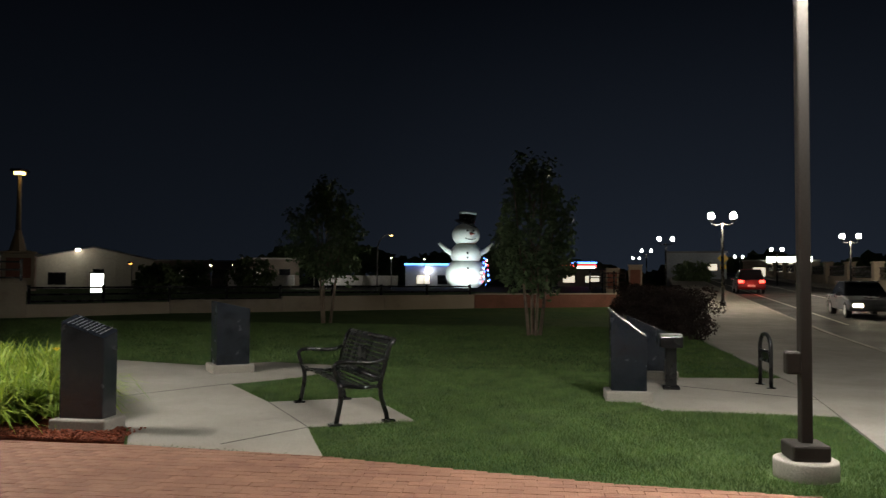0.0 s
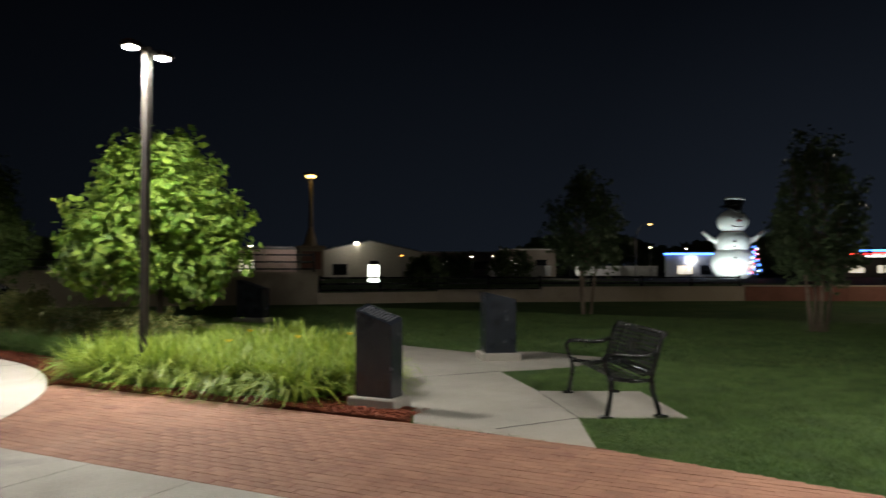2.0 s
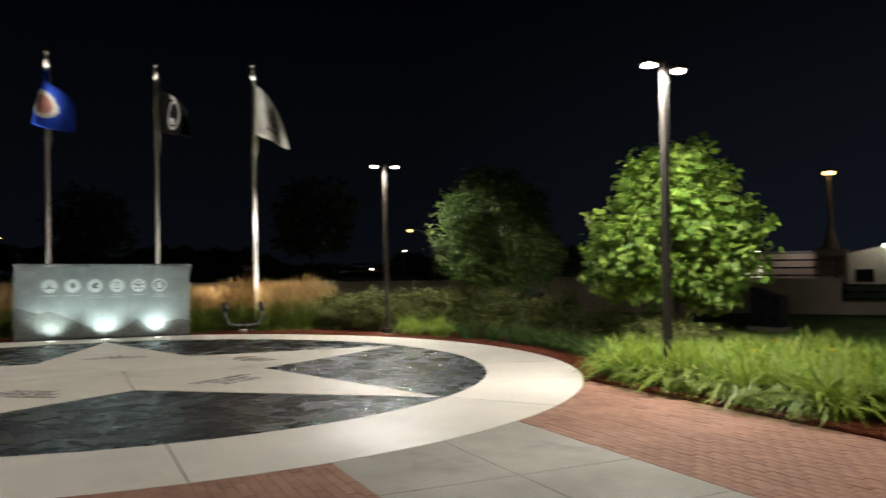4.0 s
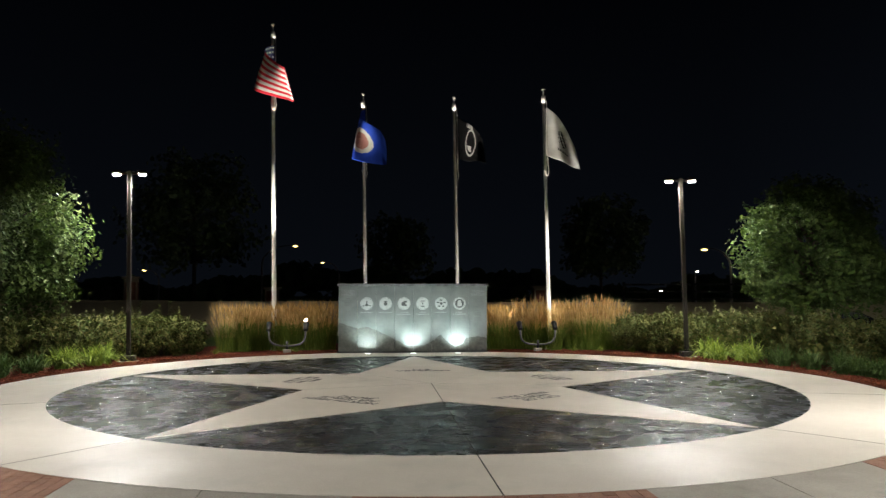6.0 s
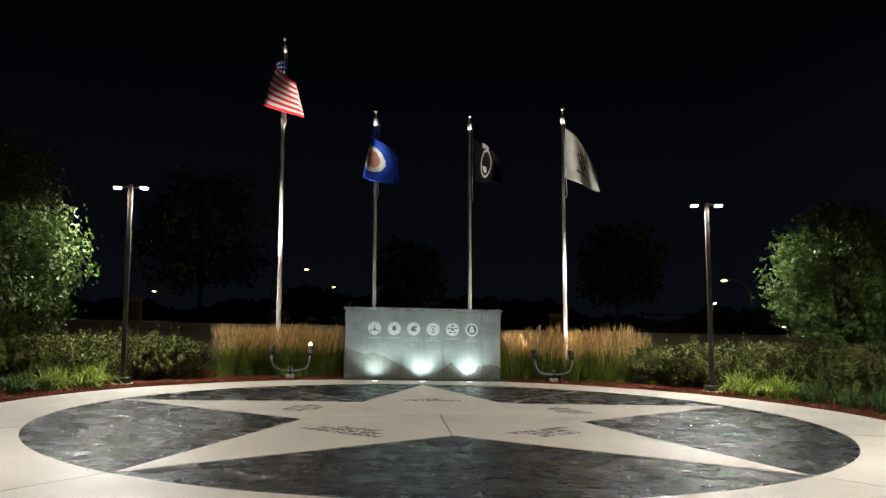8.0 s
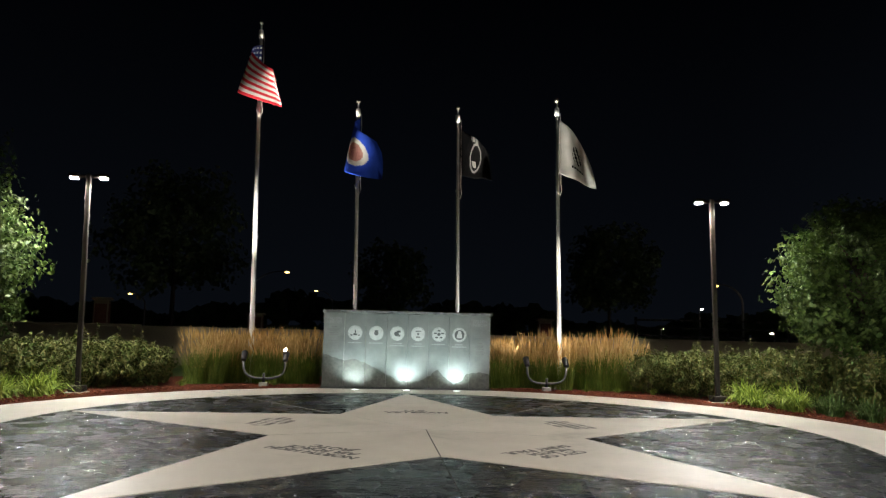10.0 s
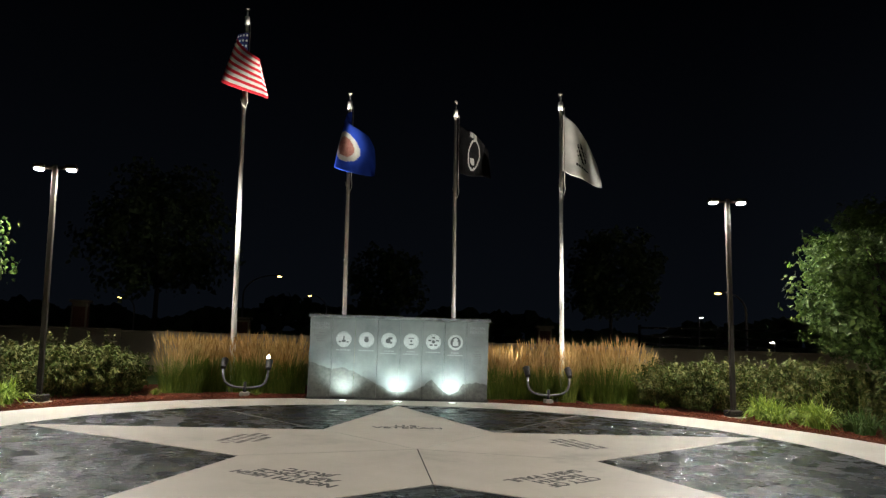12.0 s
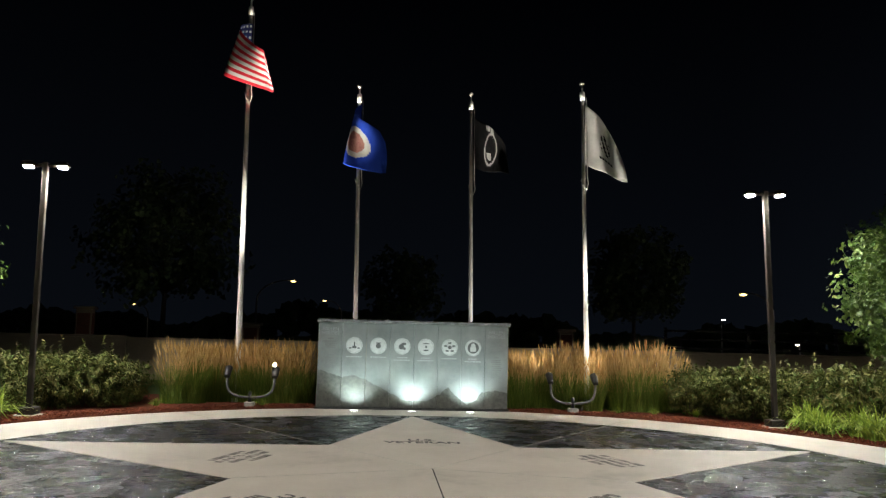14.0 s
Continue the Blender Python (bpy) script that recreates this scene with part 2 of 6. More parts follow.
def tube(bm, pts, r, seg=8, mi=0, r_end=None):
    pts = [Vector(p) for p in pts]
    rings = []
    side = None
    for i, p in enumerate(pts):
        t = (pts[min(i + 1, len(pts) - 1)] - pts[max(i - 1, 0)]).normalized()
        if side is None:
            side = t.cross(Vector((0, 0, 1)) if abs(t.z) < 0.9 else Vector((1, 0, 0))).normalized()
        side = (side - t * side.dot(t)).normalized()
        up = t.cross(side)
        rr = r if r_end is None else r + (r_end - r) * i / (len(pts) - 1)
        rings.append([bm.verts.new(p + rr * (math.cos(a) * side + math.sin(a) * up)) for a in [2 * math.pi * k / seg for k in range(seg)]])
    for a, b in zip(rings, rings[1:]):
        for k in range(seg):
            f = bm.faces.new((a[k], a[(k + 1) % seg], b[(k + 1) % seg], b[k]))
            f.smooth, f.material_index = True, mi
    for ring, rev in ((rings[0], True), (rings[-1], False)):
        f = bm.faces.new(ring[::-1] if rev else ring)
        f.material_index = mi


def ball(bm, c, r, mi=0, u=16, v=10, squash=(1, 1, 1)):
    m = Matrix.Translation(c) @ Matrix.Diagonal((*squash, 1))
    res = bmesh.ops.create_uvsphere(bm, u_segments=u, v_segments=v, radius=r, matrix=m)
    for f in {f for w in res["verts"] for f in w.link_faces}:
        f.smooth, f.material_index = True, mi


def prism(bm, poly, z0, z1, mi=0):
    """A closed slab from a plan outline (counter-clockwise)."""
    lo, hi = [bm.verts.new((x, y, z0)) for x, y in poly], [bm.verts.new((x, y, z1)) for x, y in poly]
    n = len(poly)
    fs = [bm.faces.new(hi), bm.faces.new(lo[::-1])]
    for i in range(n):
        fs.append(bm.faces.new((lo[i], lo[(i + 1) % n], hi[(i + 1) % n], hi[i])))
    for f in fs:
        f.material_index = mi
    return fs


def bevel(bm, w, seg=2, angle=40):
    es = [e for e in bm.edges if len(e.link_faces) == 2 and e.calc_face_angle(0) > radians(angle)]
    bmesh.ops.bevel(bm, geom=es, offset=w, segments=seg, affect="EDGES", profile=0.5)


def mesh_of(name, bm, mats):
    me = bpy.data.meshes.new(name)
    bm.to_mesh(me)
    bm.free()
    for m in (mats if isinstance(mats, (list, tuple)) else [mats]):
        me.materials.append(m)
    return me


def part(name, bm, material, parent=None, label=""):
    ob = new(name, bm if isinstance(bm, bpy.types.Mesh) else mesh_of(name, bm, material))
    if parent is not None:
        ob.parent = parent
    if label:
        tagged(ob, label)
    return ob


def pydata(name, verts, faces, mats, smooth=False):
    me = bpy.data.meshes.new(name)
    me.from_pydata(verts, [], faces)
    for m in (mats if isinstance(mats, (list, tuple)) else [mats]):
        me.materials.append(m)
    if smooth:
        me.polygons.foreach_set("use_smooth", [True] * len(me.polygons))
    me.update()
    return me


def empty(name, m, label, category, group="", kind=""):
    ob = new(name)
    ob.empty_display_size = 0.2
    ob.matrix_world = m
    return tagged(ob, label, category, group, kind)


def structure(name, bm, mats, label, category):
    return tagged(part(name, bm, mats), label, category, "", "structure")


def circle_pts(r, a0, a1, n, c=(0, 0)):
    return [(c[0] + r * math.cos(radians(a0 + (a1 - a0) * i / n)), c[1] + r * math.sin(radians(a0 + (a1 - a0) * i / n))) for i in range(n + 1)]


def text_mesh(name, body, size, mat_, align="CENTER", depth=0.002, spacing=1.0, bold=0.0):
    cu = bpy.data.curves.new(name, "FONT")
    cu.offset = bold
    cu.body, cu.size, cu.align_x, cu.align_y, cu.extrude, cu.space_line = body, size, align, "CENTER", depth, spacing
    tmp = bpy.data.objects.new("tmp_text", cu)
    scene.collection.objects.link(tmp)
    dg = bpy.context.evaluated_depsgraph_get()
    me = bpy.data.meshes.new_from_object(tmp.evaluated_get(dg))
    bpy.data.objects.remove(tmp)
    me.materials.clear()
    me.materials.append(mat_)
    return me


# ---- ground, plaza, walks, road ----
R_STAR, R_SLATE, R_RING = 6.1, 6.19, 7.72
r_in = R_STAR * math.cos(radians(72)) / math.cos(radians(36))
UX, UY = 0.988, -0.152


def road_pt(u, v):
    """A place along the road: u metres on, v metres to its far side, from the near kerb."""
    return 16.5 + UX * u + UY * v, -21.5 + UY * u - UX * v


def road_z(x):
    return 0.018 * max(0.0, x - 24.0)


bm = bmesh.new()
bmesh.ops.create_circle(bm, cap_ends=True, segments=64, radius=2500, matrix=Matrix.Translation((0, 0, -0.4)))
structure("ground", bm, M_FAR, "dark flat ground reaching the night horizon", "ground")

WALL_LINE = [(41.5, -19.5), (37.3, -10.95), (31.7, -2.9), (29.2, 1.1), (25.1, 4.6), (21.5, 9.0), (16.5, 13.2), (9.0, 16.0), (0.0, 17.0), (-9.0, 16.4), (-18.0, 13.0), (-27.0, 7.0), (-34, 0)]
bm = bmesh.new()
lawn_poly = [road_pt(-60, -2.5), road_pt(-6, -2.5), road_pt(3, -3.4), road_pt(24.5, -3.4)] + WALL_LINE + [(-45, -8)]
prism(bm, lawn_poly, -0.5, -0.012)
structure("lawn", bm, M_LAWN, "mown green lawn lit by pole lamps at night", "lawn")

bm = bmesh.new()
prism(bm, [(x * 1.011, (y + 5) * 1.011 - 5) for x, y in WALL_LINE[::-1]] + [(60, -19), (70, 20), (45, 45), (0, 60), (-60, 50)], -0.35, 0.28)
structure("terrace_ground", bm, M_LAWN, "raised dark grass bank behind the wall", "ground")


def strip(name, v0, v1, u0, u1, dz, mat_, label, category, thick=0.3, n=40, name2=None):
    vs, fs = [], []
    for i in range(n + 1):
        u = u0 + (u1 - u0) * i / n
        for v in (v0 if name != "pavement" else -2.6 - 0.95 * min(1.0, max(0.0, (u + 6) / 8)), v1):
            x, y = road_pt(u, v)
            for z in (dz, dz - thick):
                vs.append((x, y, road_z(x) + z))
    for i in range(n):
        a, b = 4 * i, 4 * i + 4
        fs += [(a, a + 2, b + 2, b), (a, b, b + 1, a + 1), (a + 2, a + 3, b + 3, b + 2)]
    me = pydata(name, vs, fs, mat_)
    b2 = bmesh.new()
    b2.from_mesh(me)
    bmesh.ops.recalc_face_normals(b2, faces=b2.faces)
    b2.to_mesh(me)
    b2.free()
    return tagged(part(name, me, None), label, category, "", "structure")


strip("road", 0.15, 9.2, -70, 230, -0.13, M_ASPHALT, "dark asphalt road gleaming under street lamps", "road")
strip("pavement", -3.4, 0.0, -60, 230, 0.014, M_PATH, "wide pale concrete pavement beside the road", "pavement", n=150)
strip("kerb", 0.0, 0.15, -60, 230, 0.018, M_CONC, "concrete kerb along the road edge", "kerb")
strip("far_pavement", 9.2, 11.6, -60, 230, 0.0, M_PATH, "concrete pavement across the road", "pavement")
strip("edge_line", 1.75, 1.87, -40, 200, -0.126, M_PAINT, "white painted line on the asphalt", "road marking", thick=0.003)
strip("centre_line", 5.4, 5.52, -40, 200, -0.126, M_PAINT, "pale painted line on the asphalt", "road marking", thick=0.003)

# ring and star
bm = bmesh.new()
outer, inner = circle_pts(R_RING, 0, 360, 128)[:-1], circle_pts(R_SLATE, 0, 360, 128)[:-1]
vo, vi = [[bm.verts.new((x, y, z)) for x, y in ps for z in (0.0, -0.12)] for ps in (outer, inner)]
for i in range(128):
    j = (i + 1) % 128
    bm.faces.new((vi[2 * i], vo[2 * i], vo[2 * j], vi[2 * j]))
    bm.faces.new((vo[2 * i], vo[2 * i + 1], vo[2 * j + 1], vo[2 * j]))
structure("plaza_ring", bm, M_WHITE_CONC, "broad pale concrete ring round the star plaza", "paving")

star = []
for k in range(5):
    star.append((R_STAR * math.cos(radians(90 + 72 * k)), R_STAR * math.sin(radians(90 + 72 * k))))
    star.append((r_in * math.cos(radians(126 + 72 * k)), r_in * math.sin(radians(126 + 72 * k))))
bm = bmesh.new()
prism(bm, star, -0.12, 0.0)
star_ob = structure("star_paving", bm, M_STAR, "five-pointed star of smooth cream concrete", "paving")
for k in range(5):
    a0 = 90 + 72 * k
    arc = circle_pts(R_SLATE - 0.004, a0, a0 + 72, 24)
    vx = (r_in * 1.004 * math.cos(radians(a0 + 36)), r_in * 1.004 * math.sin(radians(a0 + 36)))
    bm = bmesh.new()
    prism(bm, arc + [vx], -0.12, -0.006)
    structure("slate_paving", bm, M_SLATE, "dark glossy stamped slate concrete between star points", "paving")


def seam(name, p, q, w, mat_, z=0.0015):
    d = Vector((q[0] - p[0], q[1] - p[1]))
    bm_ = bmesh.new()
    box(bm_, ((p[0] + q[0]) / 2, (p[1] + q[1]) / 2, z), (d.length, w, 0.003), math.atan2(d.y, d.x))
    return tagged(part(name, bm_, mat_), "thin straight joint in the concrete paving", "joint", "", "structure")


for k in range(5):
    a = radians(126 + 72 * k)
    c_, s_ = math.cos(a), math.sin(a)
    seam("control_joint", (0.0, 0.0), (r_in * c_, r_in * s_), 0.014, M_SEAM if k == 2 else M_PALE_SEAM)
    seam("control_joint", (r_in * c_, r_in * s_), (R_SLATE * c_, R_SLATE * s_), 0.009 if k in (1, 2, 3) else 0.013, M_SEAM if k in (1, 2, 3) else M_PALE_SEAM, -0.004)
    seam("control_joint", (R_STAR * c_, R_STAR * s_), (R_RING * c_, R_RING * s_), 0.012 if k == 2 else 0.008, M_SEAM if k == 2 else M_FAINT_SEAM)
for a in (-54, -126):
    seam("control_joint", (R_STAR * math.cos(radians(a)), R_STAR * math.sin(radians(a))), (R_RING * math.cos(radians(a)), R_RING * math.sin(radians(a))), 0.008, M_FAINT_SEAM)

# concrete bands between the brick fields, cut in slabs
SOUTH = -18.2


def ring_y(x):
    return -math.sqrt(max(0.01, R_RING ** 2 - x * x))


def band(x0, x1, y_top, y_bot, name="concrete_slab"):
    top = [(x0 + (x1 - x0) * i / 8, ring_y(x0 + (x1 - x0) * i / 8) - 0.004 if y_top is None else y_top) for i in range(9)]
    bm_ = bmesh.new()
    prism(bm_, [(x0, y_bot), (x1, y_bot)] + top[::-1], -0.12, -0.003)
    return structure(name, bm_, M_CONC, "grey broom-finished concrete slab in the plaza", "paving")


for sx in (1, -1):
    for xa, xb in ((1.2, 2.425), (2.435, 3.62)):
        x0, x1 = sorted((sx * xa, sx * xb))
        band(x0, x1, None, -8.72)
        y = -8.73
        while y > SOUTH:
            band(x0, x1, y, max(y - 1.11, SOUTH))
            y -= 1.12

# concrete walk with bench pad
bm = bmesh.new()
prism(bm, [(6.21, -10.33), (6.03, -12.3), (6.6, -12.05), (7.25, -11.78), (7.79, -12.84), (9.3, -12.0), (8.73, -10.79), (10.17, -9.67), (11.06, -10.48), (12.6, -10.9),
           (13.0, -9.3), (12.3, -8.2), (13.4, -4.2), (15.6, 0.6), (15.0, 1.6), (12.6, -2.2), (11.2, -5.9), (9.0, -8.2), (6.9, -9.95)][::-1], -0.12, -0.002)
structure("garden_walk", bm, M_PATH, "pale concrete walk with a pad under the bench", "path")
seam("control_joint", (6.35, -11.2), (7.25, -11.78), 0.007, M_SEAM)
seam("control_joint", (7.25, -11.78), (8.73, -10.79), 0.007, M_SEAM)
seam("control_joint", (8.7, -8.6), (10.17, -9.67), 0.007, M_SEAM)
bm = bmesh.new()
prism(bm, [(9.33, -15.5), (8.89, -15.69), (8.75, -18.2), (11.0, -18.5), (12.2, -18.2), (11.95, -15.85)], -0.12, -0.002)
structure("marker_pad", bm, M_PATH, "pale concrete pad beside the pavement", "path")
seam("control_joint", (11.2, -16.0), (9.9, -18.1), 0.012, M_SEAM)

# mulch beds
bm = bmesh.new()
mulch = circle_pts(R_RING + 0.004, -38, 218, 80)
prism(bm, mulch[::-1] + [(-7.5, -6.5), (-11.5, -3), (-11.5, 5), (-8, 9.6), (-3, 11.5), (3, 11.5), (8, 9.8), (10.5, 6), (11.5, 2), (11.2, -5.6), (8.8, -8.1), (6.8, -9.98), (6.2, -10.3), (6.2, -4.78)][::-1], -0.3, 0.02)
structure("mulch_bed", bm, M_MULCH, "planting bed covered in red bark mulch", "mulch")


def chips(name, places, seed):
    rng = np.random.default_rng(seed)
    vs, fs = [], []
    for x, y, z in places:
        a, L, W, tz = rng.uniform(0, 6.28), rng.uniform(0.02, 0.06), rng.uniform(0.008, 0.02), rng.uniform(-0.4, 0.4)
        ca, sa = math.cos(a), math.sin(a)
        k = len(vs)
        for dx, dy in ((-1, -1), (1, -0.7), (0.9, 1), (-0.9, 0.8)):
            px, py = dx * L / 2, dy * W / 2
            vs.append((x + px * ca - py * sa, y + px * sa + py * ca, z + 0.004 + px * tz + rng.uniform(0, 0.006) + 0.012))
        vs.append((x, y, z + 0.001))
        fs += [(k, k + 1, k + 2, k + 3), (k, k + 4, k + 1), (k + 1, k + 4, k + 2), (k + 2, k + 4, k + 3), (k + 3, k + 4, k)]
    return pydata(name, vs, fs, M_CHIP)


rng = np.random.default_rng(4)
places = []
for _ in range(9000):
    a, r = rng.uniform(-35, 215), R_RING + 0.01 + abs(rng.normal(0, 0.45))
    places.append((r * math.cos(radians(a)), r * math.sin(radians(a)), 0.02))
for _ in range(3500):
    y = rng.uniform(-10.2, -4.7)
    places.append((6.2 + abs(rng.normal(0, 0.25)), y, 0.02))
tagged(part("bark_chips", chips("bark_chips", places, 5), None), "loose red bark chips covering the planting bed", "mulch", "", "stuff")

# ---- retaining wall, pillars and fence ----
WALL_H = [0.66, 0.6, 0.48, 0.4, 1.28, 1.35, 1.25, 1.25, 1.3, 1.35, 1.3, 1.3]


def wall_run(p, q, h, mat_, label, thick=0.32):
    d = Vector((q[0] - p[0], q[1] - p[1]))
    a = math.atan2(d.y, d.x)
    n = max(1, round(d.length / 6.0))
    ob = empty("retaining_wall", Matrix.Identity(4), label, "wall", "", "structure")
    nx, ny = -math.sin(a), math.cos(a)
    for i in range(n):
        t0, t1 = i / n, (i + 1) / n
        cx, cy = p[0] + d.x * (t0 + t1) / 2 - nx * thick / 2, p[1] + d.y * (t0 + t1) / 2 - ny * thick / 2
        bm_ = bmesh.new()
        box(bm_, (cx, cy, h / 2 - 0.3), (d.length / n - 0.012, thick, h + 0.6), a)
        bevel(bm_, 0.012, 1)
        part("wall_panel", bm_, mat_, ob)
        bm_ = bmesh.new()
        box(bm_, (cx, cy, h + 0.035), (d.length / n - 0.004, thick + 0.06, 0.07), a)
        bevel(bm_, 0.01, 1)
        part("coping", bm_, M_WALL, ob)
    return ob


for i, h in enumerate(WALL_H):
    wall_run(WALL_LINE[i], WALL_LINE[i + 1], h, M_RED_PANEL if i == 0 else M_WALL,
             "low wall faced in dull red brick" if i == 0 else "tan concrete retaining wall with panel joints")


def pillar(x, y, h, w=0.9, rz=0.0, base=0.0, mat_=None, label="square brick pillar with a concrete cap on the wall"):
    ob = empty("brick_pillar", pose(x, y, base, 0, 0, rz), label, "pillar", "wall pillars")
    bm_ = bmesh.new()
    box(bm_, (0, 0, h / 2 - 0.15), (w, w, h + 0.3))
    bevel(bm_, 0.015, 1)
    part("shaft", bm_, M_WALL, ob)
    for k in range(4):
        bm_ = bmesh.new()
        box(bm_, ((w / 2 + 0.008) * math.cos(k * math.pi / 2), (w / 2 + 0.008) * math.sin(k * math.pi / 2), h * 0.5), (0.02, w * 0.78, h * 0.72), k * math.pi / 2)
        part("brick_inset", bm_, mat_ or M_RED_PANEL, ob, "dull red brick inset")
    bm_ = bmesh.new()
    box(bm_, (0, 0, h + 0.05), (w + 0.16, w + 0.16, 0.1))
    bevel(bm_, 0.02, 1)
    part("cap", bm_, M_WALL, ob)
    return ob


pillar(28.0, 7.15, 1.14, 1.15, 40, 1.28)
pillar(-10.6, 17.0, 0.95, 0.5, 10, 1.3)
pillar(-5.2, 17.6, 0.55, 0.55, 4, 1.3)
pillar(5.9, 17.6, 0.7, 0.5, -6, 1.2)


def fence_run(p, q, z0, h=0.85, rails=3, group="fence"):
    d = Vector((q[0] - p[0], q[1] - p[1]))
    L, a = d.length, math.atan2(d.y, d.x)
    ob = empty("rail_fence", pose(p[0], p[1], z0, 0, 0, math.degrees(a)), "black metal rail fence on top of the wall", "fence", "wall fences")
    n = max(1, round(L / 2.6))
    post = bmesh.new()
    box(post, (0, 0, h / 2 - 0.05), (0.1, 0.1, h + 0.1))
    box(post, (0, 0, h + 0.015), (0.12, 0.12, 0.03))
    bevel(post, 0.008, 1)
    me = mesh_of("post", post, M_BLACK)
    for i in range(n + 1):
        part("post", me, None, ob).location = (L * i / n, 0, 0)
    for k in range(rails):
        bm_ = bmesh.new()
        box(bm_, (L / 2, 0.0, h * (0.3 + 0.62 * k / (rails - 1))), (L, 0.05, 0.07))
        part("rail", bm_, M_BLACK, ob)
    return ob


for i in range(1, 4):
    p, q = WALL_LINE[i], WALL_LINE[i + 1]
    fence_run((p[0] + 0.55, p[1] + 0.3), (q[0] + 0.55, q[1] + 0.3), 0.3)
for i in (4, 5, 6):
    p, q = WALL_LINE[i], WALL_LINE[i + 1]
    fence_run((p[0] + 0.1, p[1] + 0.3), (q[0] + 0.1, q[1] + 0.3), WALL_H[i] - 0.1, 0.95)

# ---- pole lamps ----
lamp_heads = []


LEAN = -1.05


def foot_x(x, h):
    """The plaza falls a little to one side, and its poles stand square to it."""
    return x - h * math.sin(radians(LEAN))


def pole_lamp(x, y, rz, tilt=0.0, cone=177, base_h=0.035, height=4.62, group="pole lamps round the plaza", watts=POLE_LAMP_W, blend=0.15):
    lean = LEAN if y > 0 else 0.0
    stand = Matrix.Translation((x - height * math.sin(radians(lean)), y, 0)) @ Matrix.Rotation(radians(lean), 4, "Y") @ Matrix.Rotation(radians(rz), 4, "Z")
    ob = empty("pole_lamp", stand, "square bronze light pole with twin lit LED heads", "lamp post", group)
    bm_ = bmesh.new()
    cyl(bm_, (0, 0, -0.2), (0, 0, base_h), 0.25, seg=32)
    bevel(bm_, 0.02, 2)
    part("concrete_footing", bm_, M_CONC, ob, "round pale concrete footing")
    bm_ = bmesh.new()
    box(bm_, (0, 0, base_h + 0.065), (0.3, 0.3, 0.13))
    bevel(bm_, 0.02, 2)
    part("base_cover", bm_, M_BRONZE, ob)
    bm_ = bmesh.new()
    box(bm_, (0, 0, (base_h + height) / 2), (0.096, 0.096, height - base_h))
    bevel(bm_, 0.014, 2)
    part("pole", bm_, M_BRONZE, ob)
    for s in (1, -1):
        bm_ = bmesh.new()
        box(bm_, (s * 0.12, 0, height - 0.06), (0.14, 0.06, 0.06))
        bevel(bm_, 0.01, 1)
        part("arm", bm_, M_BRONZE, ob)
        bm_ = bmesh.new()
        vs = box(bm_, (s * 0.29, 0, height - 0.035), (0.25, 0.21, 0.08))
        for v in vs:
            if v.co.z > height - 0.03:
                v.co.x, v.co.y = s * 0.29 + (v.co.x - s * 0.29) * 0.75, v.co.y * 0.75
        bevel(bm_, 0.012, 2)
        head = part("lamp_head", bm_, M_BRONZE, ob)
        bm_ = bmesh.new()
        box(bm_, (s * 0.3, 0, height - 0.09), (0.14, 0.14, 0.05))
        bevel(bm_, 0.006, 1)
        part("lens", bm_, M_LED, head, "glowing white lens")
        m = pose(x, y, 0, 0, 0, rz) @ Matrix.Translation((s * 0.3, 0, height - 0.13))
        m = Matrix.Translation(m.translation) @ Matrix.Rotation(math.atan2(-y, -x) - math.pi / 2, 4, "Z") @ Matrix.Rotation(radians(tilt), 4, "X")
        lamp_spot("pole_lamp_light", m, watts, COOL, cone, blend, 0.12)
    return ob


pole_lamp(-6.97, 5.0, 3, 8, 163, blend=0.4, watts=980.0)
pole_lamp(6.83, 4.97, -3, 7, 165, blend=0.4, watts=980.0)
pole_lamp(6.68, -5.9, 5, -6, 169, watts=1180.0)
pole_lamp(-6.68, -5.9, -5, 6, 154, watts=680.0, blend=0.4)
lampN = pole_lamp(5.98, -16.38, 2, 0, 164, base_h=0.14, watts=1030.0)
bm = bmesh.new()
box(bm, (-0.02, 0.105, 0.92), (0.1, 0.12, 0.19))
bevel(bm, 0.02, 2)
part("outlet_box", bm, M_BRONZE, lampN, "small weatherproof socket box")

